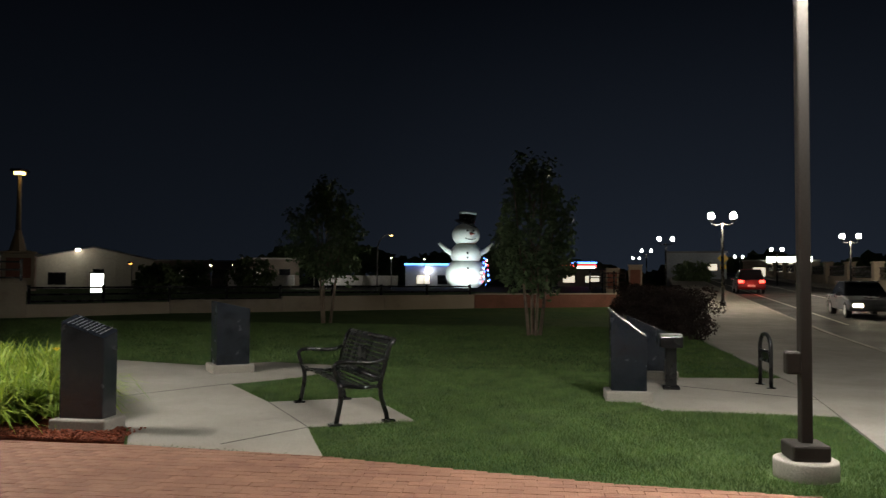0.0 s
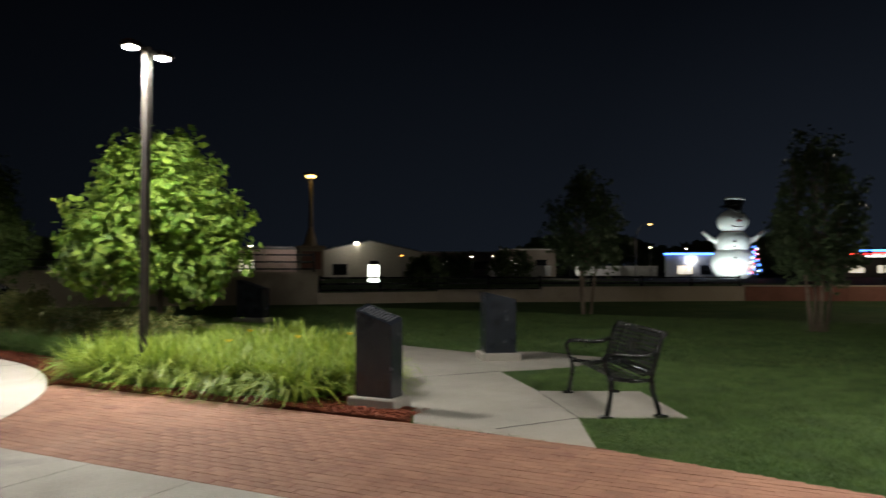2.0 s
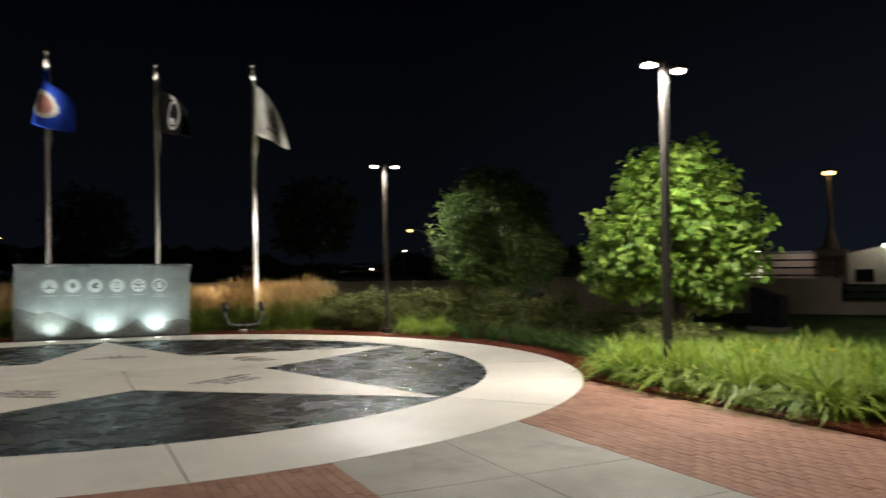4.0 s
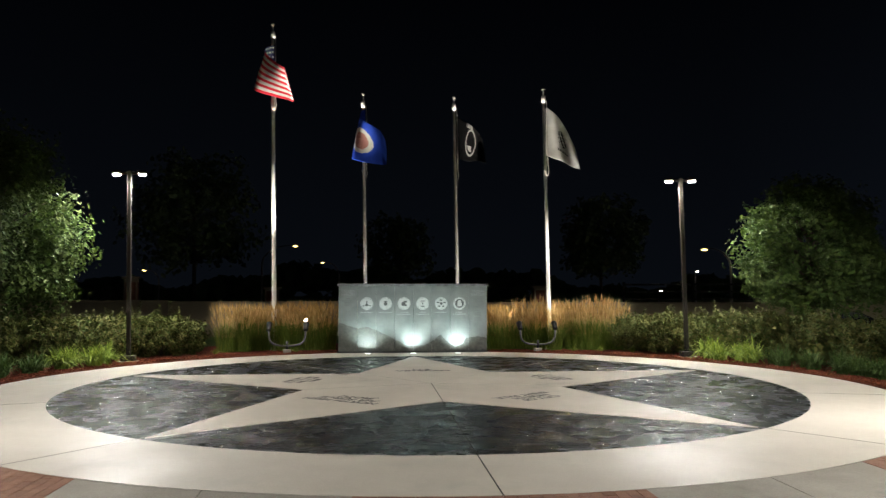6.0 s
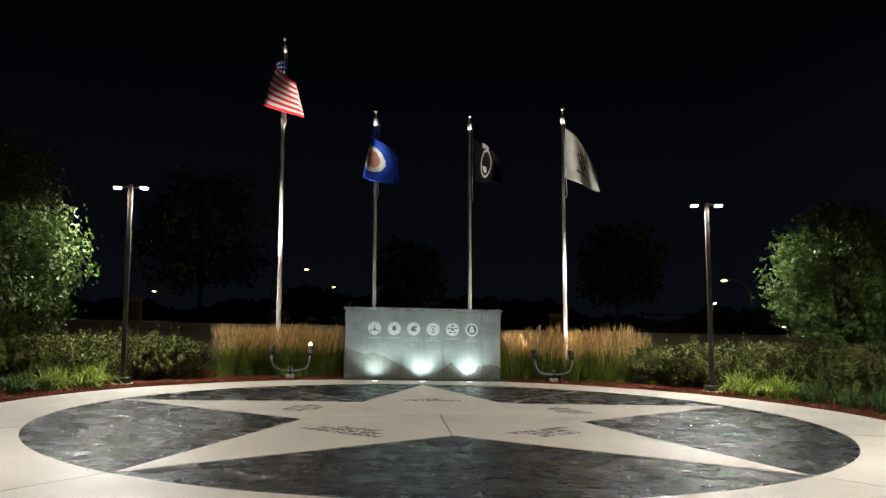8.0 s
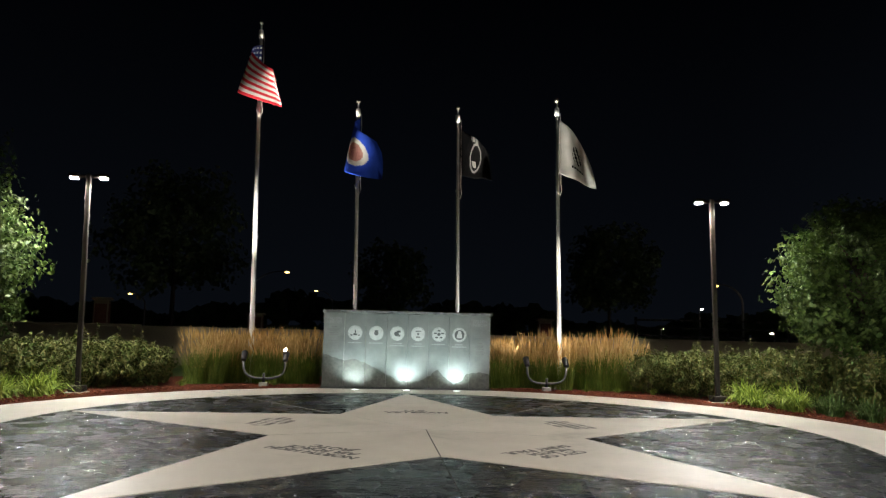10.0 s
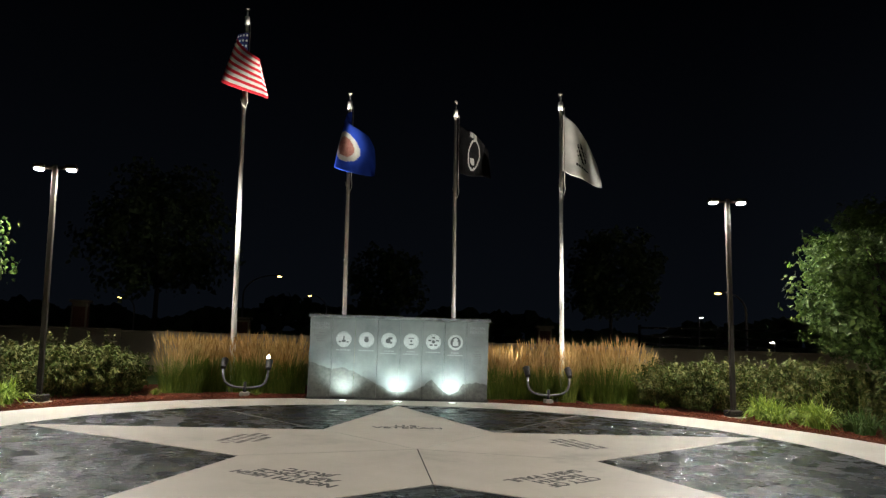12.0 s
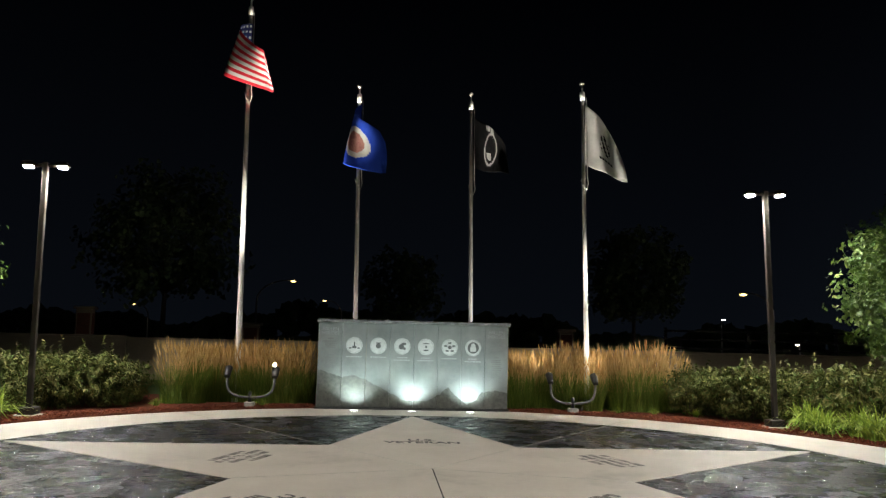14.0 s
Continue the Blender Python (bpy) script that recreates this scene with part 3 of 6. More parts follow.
# ---- memorial wall ----
def etched_granite():
    """Grey honed granite with a pale etched sky and darker etched hills, partly shaped by the uplights' glow, all in
    the stone's colour.
    """
    m = surface("honed_grey_granite", (0.135, 0.15, 0.15), (0.165, 0.18, 0.178), rough=0.5, big=1.5, fine=160, grain=0.2, bump=0.0, rough_var=0.08)
    n, l = m.node_tree.nodes, m.node_tree.links
    b = n["Principled BSDF"]
    old = b.inputs["Base Color"].links[0].from_socket
    tc, sp = n.new("ShaderNodeTexCoord"), n.new("ShaderNodeSeparateXYZ")
    l.new(tc.outputs["Object"], sp.inputs[0])
    cl = noise_tex(n, l, 1.7, 6, 0.65, tc.outputs["Object"], 0.38, 0.75)
    pale = mix_rgb(n, l, cl, old, (0.22, 0.24, 0.23))
    # the skyline of the etched hills: a tableland, a valley, one peak and a low butte; its dips partly paint the lower
    # edges of the uplights' pools
    along = n.new("ShaderNodeMapRange")
    along.inputs["From Min"].default_value, along.inputs["From Max"].default_value = -2.1, 2.1
    l.new(sp.outputs["X"], along.inputs["Value"])
    skyline = n.new("ShaderNodeValToRGB")
    ramp = skyline.color_ramp
    hills = ((0.0, 0.79), (0.13, 0.61), (0.2, 0.66), (0.28, 0.52), (0.38, 0.3), (0.46, 0.13), (0.58, 0.15), (0.64, 0.29), (0.68, 0.45), (0.72, 0.27), (0.78, 0.08), (0.83, 0.16), (0.85, 0.33), (0.92, 0.38), (1.0, 0.35))
    while len(ramp.elements) < len(hills):
        ramp.elements.new(0.5)
    for el, (at_x, high) in zip(ramp.elements, hills):
        el.position, el.color = at_x, (high, high, high, 1)
    l.new(along.outputs["Result"], skyline.inputs[0])
    rough_edge = noise_tex(n, l, 9.0, 5, 0.65, tc.outputs["Object"], 0.0, 1.0)
    rr = n.new("ShaderNodeMath")
    rr.operation = "MULTIPLY_ADD"
    l.new(rough_edge, rr.inputs[0])
    rr.inputs[1].default_value = 0.12
    l.new(skyline.outputs["Color"], rr.inputs[2])
    lt = n.new("ShaderNodeMath")
    lt.operation = "LESS_THAN"
    l.new(sp.outputs["Z"], lt.inputs[0])
    l.new(rr.outputs[0], lt.inputs[1])
    tex = noise_tex(n, l, 14, 6, 0.7, tc.outputs["Object"])
    hill = mix_rgb(n, l, tex, (0.055, 0.058, 0.053), (0.11, 0.115, 0.1))
    l.new(mix_rgb(n, l, lt.outputs[0], pale, hill), b.inputs["Base Color"])
    return m


M_ETCH = etched_granite()
M_EMBLEM = surface("pale_etched_disc", (0.5, 0.52, 0.52), (0.42, 0.44, 0.44), rough=0.7, big=5, fine=60, grain=0.2, bump=0.1)
M_ETCH_DARK = surface("dark_etching", (0.1, 0.108, 0.108), rough=0.6, fine=60)
M_LETTER = surface("pale_cut_letter", (0.34, 0.36, 0.36), rough=0.7, fine=60)
WX0, WX1, WY, WH = -2.03, 2.13, 7.37, 1.9
mem = empty("memorial_wall", pose((WX0 + WX1) / 2, WY, 0, 0, 0, 0.8), "grey granite memorial wall with etched emblems, lit from below", "memorial")
bm = bmesh.new()
box(bm, (0, 0.15, 0.02), (WX1 - WX0 + 0.06, 0.36, 0.06))
bevel(bm, 0.008, 1)
part("plinth", bm, M_GRANITE_ROUGH, mem)
PW = (WX1 - WX0) / 8
for k in range(8):
    x0 = -(WX1 - WX0) / 2 + PW * k
    bm = bmesh.new()
    box(bm, (x0 + PW / 2, 0.14, 0.05 + (WH - 0.1) / 2), (PW - 0.006, 0.24, WH - 0.1))
    bevel(bm, 0.004, 1)
    part("granite_panel", bm, M_ETCH, mem)
bm = bmesh.new()
box(bm, (0, 0.14, WH - 0.01), (WX1 - WX0 + 0.09, 0.32, 0.07))
bevel(bm, 0.012, 2)
part("coping", bm, surface("rock_faced_coping", (0.2, 0.205, 0.205), (0.12, 0.125, 0.125), rough=0.8, big=8, fine=45, grain=0.4, bump=0.8), mem, "rock-faced grey granite coping")


def disc(bm_, x, z, r, y, mi=0, seg=40):
    cyl(bm_, (x, y, z), (x, y - 0.004, z), r, seg=seg, mi=mi, smooth=False)


def bar(bm_, x, z, w, h, y, mi=0):
    box(bm_, (x, y, z), (w, 0.004, h), 0, mi)


rng = random.Random(7)
FY = 0.018
for k in range(1, 7):
    cx, cz, r = -(WX1 - WX0) / 2 + PW * (k + 0.5), 1.365, 0.178
    bm = bmesh.new()
    disc(bm, cx, cz, r, FY)
    em = part("emblem", bm, M_EMBLEM, mem, "round pale etched emblem")
    bm = bmesh.new()
    for i in range(36):
        a = 2 * math.pi * i / 36
        box(bm, (cx + r * 0.9 * math.cos(a), FY - 0.005, cz + r * 0.9 * math.sin(a)), (0.008, 0.003, 0.012))
    if k == 1:
        bar(bm, cx, cz + 0.02, 0.03, 0.1, FY - 0.005)
        bar(bm, cx, cz - 0.04, 0.09, 0.05, FY - 0.005)
        bar(bm, cx - 0.09, cz - 0.06, 0.05, 0.03, FY - 0.005)
        bar(bm, cx + 0.09, cz - 0.06, 0.05, 0.03, FY - 0.005)
    elif k == 2:
        disc(bm, cx, cz - 0.005, 0.055, FY - 0.004, 0, 18)
        bar(bm, cx, cz + 0.06, 0.09, 0.025, FY - 0.005)
    elif k == 3:
        disc(bm, cx - 0.02, cz - 0.01, 0.06, FY - 0.004, 0, 9)
        bar(bm, cx + 0.03, cz + 0.05, 0.1, 0.05, FY - 0.005)
        bar(bm, cx + 0.05, cz - 0.05, 0.05, 0.05, FY - 0.005)
    elif k == 4:
        bar(bm, cx, cz + 0.07, 0.13, 0.022, FY - 0.005)
        bar(bm, cx, cz - 0.075, 0.1, 0.03, FY - 0.005)
        bar(bm, cx, cz, 0.04, 0.05, FY - 0.005)
    elif k == 5:
        for i in range(5):
            a = math.pi / 2 + 2 * math.pi * i / 5
            box(bm, (cx + 0.095 * math.cos(a), FY - 0.005, cz + 0.095 * math.sin(a)), (0.07, 0.003, 0.035), 0)
        disc(bm, cx, cz, 0.04, FY - 0.004, 0, 14)
    else:
        disc(bm, cx, cz, 0.125, FY - 0.004, 0, 30)
    part("device", bm, M_ETCH_DARK, em, "dark etched device")
    if k == 6:
        bm = bmesh.new()
        bar(bm, cx, cz - 0.03, 0.13, 0.1, FY - 0.0095)
        disc(bm, cx, cz + 0.05, 0.05, FY - 0.0085, 0, 16)
        part("device", bm, M_EMBLEM, em)
    bm = bmesh.new()
    for row, w in enumerate((0.34, 0.0) if k in (1, 2, 5) else (0.2, 0.36)):
        x = cx - w / 2
        while x < cx + w / 2 - 0.01:
            ww = rng.uniform(0.02, 0.07)
            bar(bm, x + ww / 2, 1.12 - row * 0.055, ww, 0.026, FY)
            x += ww + 0.014
    part("caption", bm, M_LETTER, mem, "row of small pale cut lettering")
for side in (0, 7):
    cx = -(WX1 - WX0) / 2 + PW * (side + 0.5)
    me = text_mesh("heading", "FALLEN\nHEROES", 0.105, M_LETTER, depth=0.002, spacing=0.85)
    t = part("heading", me, None, mem, "pale cut letters")
    t.matrix_basis = Matrix.Translation((cx, FY - 0.001, 1.66)) @ Matrix.Rotation(radians(90), 4, "X")
    for z0, n in ((1.5, 4), (1.16, 6)):
        bm = bmesh.new()
        bar(bm, cx, z0, 0.12, 0.024, FY)
        for i in range(n):
            w = rng.uniform(0.2, 0.3)
            bar(bm, cx + rng.uniform(-0.02, 0.02), z0 - 0.06 - i * 0.042, w, 0.02, FY)
        part("name_list", bm, surface("faint_cut_letter", (0.19, 0.2, 0.2), rough=0.7, fine=60), mem, "rows of faint cut lettering")

# in-ground uplights
for x in (-1.2, 0.03, 1.27):
    ob = empty("ground_uplight", pose(x, 7.02, 0), "round lit uplight set flush in the concrete", "uplight", "uplights before the memorial")
    bm = bmesh.new()
    cyl(bm, (0, 0, -0.02), (0, 0, 0.008), 0.11, seg=24)
    bevel(bm, 0.004, 1)
    part("trim_ring", bm, M_DARK, ob)
    bm = bmesh.new()
    cyl(bm, (0, 0, 0.0), (0, 0, 0.011), 0.085, seg=24)
    part("lens", bm, M_LED_EDGE, ob, "glowing white lens")
    lamp_spot("uplight_lamp", look((x, 6.95, 0.02), (x, 7.36, 0.87)), UPLIGHT_W, (0.82, 1.0, 0.95), 116, 0.85, 0.06)

POLES = [(-4.09, 8.54, 9.68), (-1.415, 8.95, 7.76), (1.37, 9.1, 7.76), (3.92, 7.95, 7.76)]

# twin floodlight stands
for sx, px, py in ((-1, -3.42, 7.36), (1, 3.55, 7.25)):
    ob = empty("floodlight_stand", pose(px, py, 0), "grey U-shaped stand carrying two small floodlights", "floodlight", "floodlight stands")
    bm = bmesh.new()
    box(bm, (0, 0, 0.05), (0.2, 0.2, 0.14))
    bevel(bm, 0.015, 1)
    part("footing", bm, M_CONC, ob, "small concrete block")
    bm = bmesh.new()
    cyl(bm, (0, 0, 0.1), (0, 0, 0.34), 0.035, seg=14)
    part("stem", bm, M_DARK, ob)
    bm = bmesh.new()
    pts = [(-0.5, 0, 0.62), (-0.49, 0, 0.45), (-0.45, 0, 0.34), (-0.36, 0, 0.26), (-0.2, 0, 0.22), (0, 0, 0.21), (0.2, 0, 0.22), (0.36, 0, 0.26), (0.45, 0, 0.34), (0.49, 0, 0.45), (0.5, 0, 0.62)]
    tube(bm, pts, 0.028, 10)
    part("yoke", bm, surface("weathered_galvanised_pipe", (0.16, 0.16, 0.165), (0.12, 0.12, 0.125), rough=0.5, metal=0.6, fine=50), ob)
    for s in (-1, 1):
        bm = bmesh.new()
        cyl(bm, (s * 0.5, -0.03, 0.64), (s * 0.5, 0.17, 0.82), 0.06, 0.085, seg=16)
        bevel(bm, 0.008, 1)
        head = part("flood_head", bm, M_DARK, ob)
        bm = bmesh.new()
        cyl(bm, (s * 0.5, 0.160, 0.811), (s * 0.5, 0.1715, 0.8213), 0.06, seg=16)
        part("lens", bm, M_WARMLED, head, "glowing lens")
        pole = POLES[(0, 1, 2, 3)[(0 if sx < 0 else 2) + (0 if s < 0 else 1)]]
        hx, hy = px + s * 0.5, py + 0.2
        beam = (hx + 0.4 * (pole[0] - hx), hy + 0.4 * (pole[1] - hy), pole[2])
        lamp_spot("flood_lamp", look((hx, hy, 0.86), beam), FLOOD_W * (11.0 if pole[2] > 9 else 4.5 if s * sx > 0 and sx > 0 else 16.0), WARM, 28 if s * sx > 0 and sx > 0 else 38, 1.0, 0.06)
        lamp_spot("flood_spill", look((hx, hy, 0.86), (pole[0], pole[1], pole[2] * 0.6)), FLOOD_W * (0.004 if sx < 0 else 0.06 if s > 0 else 0.14), WARM, 120, 1.0, 0.06)
bm = bmesh.new()
cyl(bm, (0.0, 0, 0.0), (0.0, 0, 0.08), 0.032, seg=14)
spot = tagged(part("spot_head", bm, M_WARMLED), "small lit spotlight on the floodlight stand", "floodlight")
spot.matrix_world = pose(-2.93, 7.28, 0.9, 70, 0, 20)

# ---- flagpoles and flags ----
for x, y, h in POLES:
    ob = empty("flagpole", pose(foot_x(x, h), y, 0, 0, LEAN, 0), "tall tapered aluminium flagpole with a ball finial", "flagpole", "flagpoles behind the memorial")
    r0, r1 = (0.074, 0.045) if h > 9 else (0.062, 0.04)
    bm = bmesh.new()
    cyl(bm, (0, 0, -0.1), (0, 0, h - 0.45), r0, r1, seg=24)
    part("pole", bm, M_ALU, ob)
    bm = bmesh.new()
    cyl(bm, (0, 0, 0.0), (0, 0, 0.1), 0.17, 0.11, seg=24)
    part("flash_collar", bm, M_ALU, ob)
    bm = bmesh.new()
    cyl(bm, (0, 0, h - 0.47), (0, 0, h - 0.26), 0.065, 0.06, seg=20)
    cyl(bm, (0, 0, h - 0.26), (0, 0, h - 0.1), 0.02, seg=10)
    bevel(bm, 0.008, 1)
    part("truck", bm, M_ALU, ob)
    bm = bmesh.new()
    ball(bm, (0, 0, h - 0.05), 0.065)
    part("ball_finial", bm, surface("polished_ball", (0.8, 0.78, 0.72), rough=0.2, metal=0.9, fine=50, grain=0.05, bump=0), ob)
    zf = h - 2.35
    bm = bmesh.new()
    tube(bm, [(0.09, -0.02, h - 0.4), (0.08, -0.04, zf), (0.1, -0.04, zf - 0.15), (0.06, -0.05, zf - 0.3), (-0.03, -0.07, zf - 0.2), (-0.07, -0.05, zf - 0.05)], 0.012, 6)
    part("halyard", bm, M_ROPE, ob)

M_FLAG_RED, M_FLAG_WHITE = [surface(n_, c_, rough=0.85, big=3, fine=200, grain=0.12, bump=0.1, spec=0.2) for n_, c_ in (("red_flag_cloth", (0.45, 0.02, 0.035)), ("white_flag_cloth", (0.55, 0.55, 0.535)))]
M_FLAG_NAVY, M_FLAG_BLUE, M_FLAG_BLACK = [surface(n_, c_, rough=0.9, big=3, fine=200, grain=0.12, bump=0.1, spec=0.05) for n_, c_ in (("navy_flag_cloth", (0.02, 0.025, 0.1)), ("blue_flag_cloth", (0.025, 0.07, 0.5)), ("black_flag_cloth", (0.003, 0.003, 0.0035)))]
M_FLAG_GOLD = surface("seal_cloth", (0.4, 0.2, 0.16), (0.3, 0.12, 0.12), rough=0.85, big=14, fine=60, grain=0.3, spec=0.2)


def flag(name, pole, z_top, hoist, fly, droop, lean, paint, mats, label, phase=0.0, nu=60, nv=39, fold=0.16, belly=0.0):
    """A cloth sheet hung by its hoist: it falls away from the pole and ripples along its fly."""
    x0, y0, _ = pole
    vs, fs, mi = [], [], []
    for i in range(nu + 1):
        u = i / nu
        for j in range(nv + 1):
            v = j / nv
            s = fly * u
            # the top edge sags more than the lower edge bunches
            dx = s * lean * (1 - 0.12 * u * (1 - v))
            dz = -droop * s * (0.55 + 0.45 * u) * (1.0 - 0.45 * v * u)
            rip = math.sin(5.2 * u + 2.2 * v + phase) * fold * u + 0.5 * fold * math.sin(11 * u - 3 * v + 2 * phase) * u
            z = z_top - hoist * v * (1 - 0.18 * u) + dz + 0.03 * math.sin(7 * u + phase)
            bulge = belly * math.sin(math.pi * min(1.0, u * 1.25)) * (0.75 + 0.5 * v)
            vs.append((x0 + 0.07 + dx + 0.25 * rip - bulge, y0 - 0.03 + rip - 0.7 * abs(bulge), z))
    for i in range(nu):
        for j in range(nv):
            a = i * (nv + 1) + j
            fs.append((a, a + 1, a + nv + 2, a + nv + 1))
            mi.append(paint((i + 0.5) / nu, (j + 0.5) / nv))
    me = pydata(name, vs, fs, mats, True)
    me.polygons.foreach_set("material_index", mi)
    ob = tagged(part(name, me, None), label, "flag", "flags on the poles")
    md = ob.modifiers.new("cloth", "SOLIDIFY")
    md.thickness = 0.004
    return ob


def stripes(u, v):
    if u < 0.4 and v < 7 / 13:
        cu, cv = u / 0.4 * 6, v / (7 / 13) * 5
        fu, fv = cu % 1 - 0.5, cv % 1 - 0.5
        return 1 if fu * fu + fv * fv < 0.05 else 2
    return 0 if int(v * 13) % 2 == 0 else 1


def seal(u, v):
    d = math.hypot((u - 0.5) * 1.5, v - 0.5)
    return 1 if 0.2 < d < 0.3 else (2 if d <= 0.2 else 0)


def roundel(u, v):
    d = math.hypot((u - 0.5) * 1.7 + 0.3 * (v - 0.5), (v - 0.5) * 0.8)
    if v < 0.12 and 0.38 < u < 0.62 and int(u * 40) % 4 != 0:
        return 1
    return 1 if 0.25 < d < 0.3 or (d < 0.2 and v > 0.6 and u < 0.5) else 0


def device(u, v):
    d = math.hypot((u - 0.5) * 1.5, (v - 0.45))
    if 0.72 < v < 0.78 and 0.33 < u < 0.67 and int(u * 45) % 3 != 0:
        return 1
    return 1 if d < 0.2 and (int(u * 34) * 3 + int(v * 17) * 5) % 4 < 2 else 0


flag("national_flag", POLES[0], 8.98, 1.35, 1.9, 0.5, 0.26, stripes, [M_FLAG_RED, M_FLAG_WHITE, M_FLAG_NAVY], "red and white striped flag with a starred navy canton", 0.4, nv=78, belly=0.55)
flag("blue_flag", POLES[1], 7.2, 1.45, 1.8, 0.5, 0.36, seal, [M_FLAG_BLUE, M_FLAG_WHITE, M_FLAG_GOLD], "royal blue flag with a round white-ringed seal", 1.7, belly=0.48)
flag("black_flag", POLES[2], 7.1, 1.3, 1.55, 0.42, 0.6, roundel, [M_FLAG_BLACK, surface("dull_white_flag_print", (0.17, 0.17, 0.165), rough=0.9, fine=200, grain=0.2, spec=0.05)], "black flag with a plain white roundel", 3.0)
flag("white_flag", POLES[3], 7.2, 1.45, 1.75, 0.72, 0.58, device, [M_FLAG_WHITE, M_FLAG_BLACK], "white flag with a small dark device", 4.4)

# ---- letters in the star ----
M_STAIN = surface("dark_stained_letter", (0.045, 0.04, 0.036), (0.085, 0.076, 0.066), rough=0.6, fine=40, grain=0.3)
for k, body in ((0, "U.S.\nVETERAN"), (1, None), (2, "NORTH HIGH\nAIR FORCE\nJROTC"), (3, "CITY OF\nNORTH\nSAINT PAUL"), (4, None)):
    a = 90 + 72 * k
    m = pose(2.42 * math.cos(radians(a)), 2.42 * math.sin(radians(a)), 0.001, 0, 0, a - 90)
    if body:
        me = text_mesh("paving_letters", body, 0.27 if k == 0 else 0.22, M_STAIN, depth=0.001, spacing=0.95, bold=0.007)
        ob = part("paving_letters", me, None)
    else:
        bm, rg = bmesh.new(), random.Random(k)
        for row, w in ((0.27, 0.85), (0.12, 1.05), (-0.03, 0.95), (-0.18, 0.5)):
            x = -w / 2
            while x < w / 2:
                # one barred shape for each letter: two strokes and a crossing one
                ww = rg.uniform(0.05, 0.075)
                box(bm, (x + 0.009, row, 0), (0.018, 0.1, 0.002))
                if rg.random() < 0.75:
                    box(bm, (x + ww - 0.009, row, 0), (0.018, 0.1, 0.002))
                box(bm, (x + ww / 2, row + rg.choice((-0.04, 0.0, 0.04)), 0), (ww - 0.036, 0.018, 0.002))
                x += ww + (0.022 if rg.random() < 0.85 else 0.09)
        ob = part("paving_letters", bm, M_STAIN)
    ob.matrix_world = m
    tagged(ob, "dark lettering stained into the cream star paving", "lettering", "", "structure")

# ---- plants ----
def leaf_cloud(name, pts, normals, size, mat_, seed, aspect=0.8, flat=0.45):
    """One small folded leaf (two triangles and a tip) at each place."""
    rng_ = np.random.default_rng(seed)
    n = len(pts)
    nrm = normals + rng_.normal(0, 0.5, (n, 3)) + np.array([0, 0, flat])
    nrm /= np.linalg.norm(nrm, axis=1)[:, None] + 1e-9
    t = np.cross(nrm, rng_.normal(0, 1, (n, 3)))
    t /= np.linalg.norm(t, axis=1)[:, None] + 1e-9
    t[:, 2] -= 0.35
    t /= np.linalg.norm(t, axis=1)[:, None] + 1e-9
    b = np.cross(nrm, t)
    s = (size * rng_.uniform(0.6, 1.25, n))[:, None]
    w = s * aspect * 0.5
    lift = nrm * s * 0.12
    v0, v3 = pts - t * s * 0.45, pts + t * s * 0.6
    v1, v2 = pts + b * w * 0.95 - t * s * 0.15 + lift, pts + b * w * 0.72 + t * s * 0.22 + lift
    v4, v5 = pts - b * w * 0.72 + t * s * 0.22 + lift, pts - b * w * 0.95 - t * s * 0.15 + lift
    verts = np.stack([v0, v1, v2, v3, v4, v5], 1).reshape(-1, 3)
    me = bpy.data.meshes.new(name)
    me.vertices.add(6 * n)
    me.vertices.foreach_set("co", verts.ravel())
    idx = np.arange(n)[:, None] * 6
    tri = np.concatenate([idx + [0, 1, 2, 3], idx + [0, 3, 4, 5]], 1).reshape(-1)
    me.loops.add(len(tri))
    me.loops.foreach_set("vertex_index", tri)
    me.polygons.add(2 * n)
    me.polygons.foreach_set("loop_start", np.arange(2 * n) * 4)
    me.polygons.foreach_set("loop_total", np.full(2 * n, 4))
    me.update(calc_edges=True)
    me.materials.append(mat_)
    return me


def crown_points(n, blobs, seed, tuft=1, spread=0.09, reach=0.3):
    """Places and outward directions in a crown of overlapping leafy boughs, thick at their skins; tuft leaves sit together on a twig's end."""
    rng_ = np.random.default_rng(seed)
    c = np.array([b_[:3] for b_ in blobs])
    r = np.array([b_[3:6] for b_ in blobs])
    m = max(1, n // tuft)
    k = rng_.choice(len(blobs), m, p=(r.prod(1) ** 0.66) / (r.prod(1) ** 0.66).sum())
    d = rng_.normal(0, 1, (m, 3))
    d /= np.linalg.norm(d, axis=1)[:, None]
    rad = 1.02 - np.abs(rng_.normal(0, 0.2, m))
    rad *= 1 + 0.13 * np.sin(d[:, 0] * 7 + k) * np.sin(d[:, 2] * 9 + 2 * k) + 0.08 * np.sin(d[:, 1] * 17 + k)
    tips = c[k] + d * r[k] * rad[:, None]
    if tuft == 1:
        return tips, d
    way = d + np.array([0, 0, 0.55]) + rng_.normal(0, 0.25, (m, 3))
    way /= np.linalg.norm(way, axis=1)[:, None]
    long_ = reach * rng_.uniform(0.3, 1.0, m) ** 1.5
    i = np.repeat(np.arange(m), tuft)
    t = rng_.uniform(-0.5, 1.0, len(i))
    p = tips[i] + way[i] * (long_[i] * t)[:, None] + rng_.normal(0, spread, (len(i), 3)) * (1.15 - 0.75 * t.clip(0, 1))[:, None]
    return p, d[i]


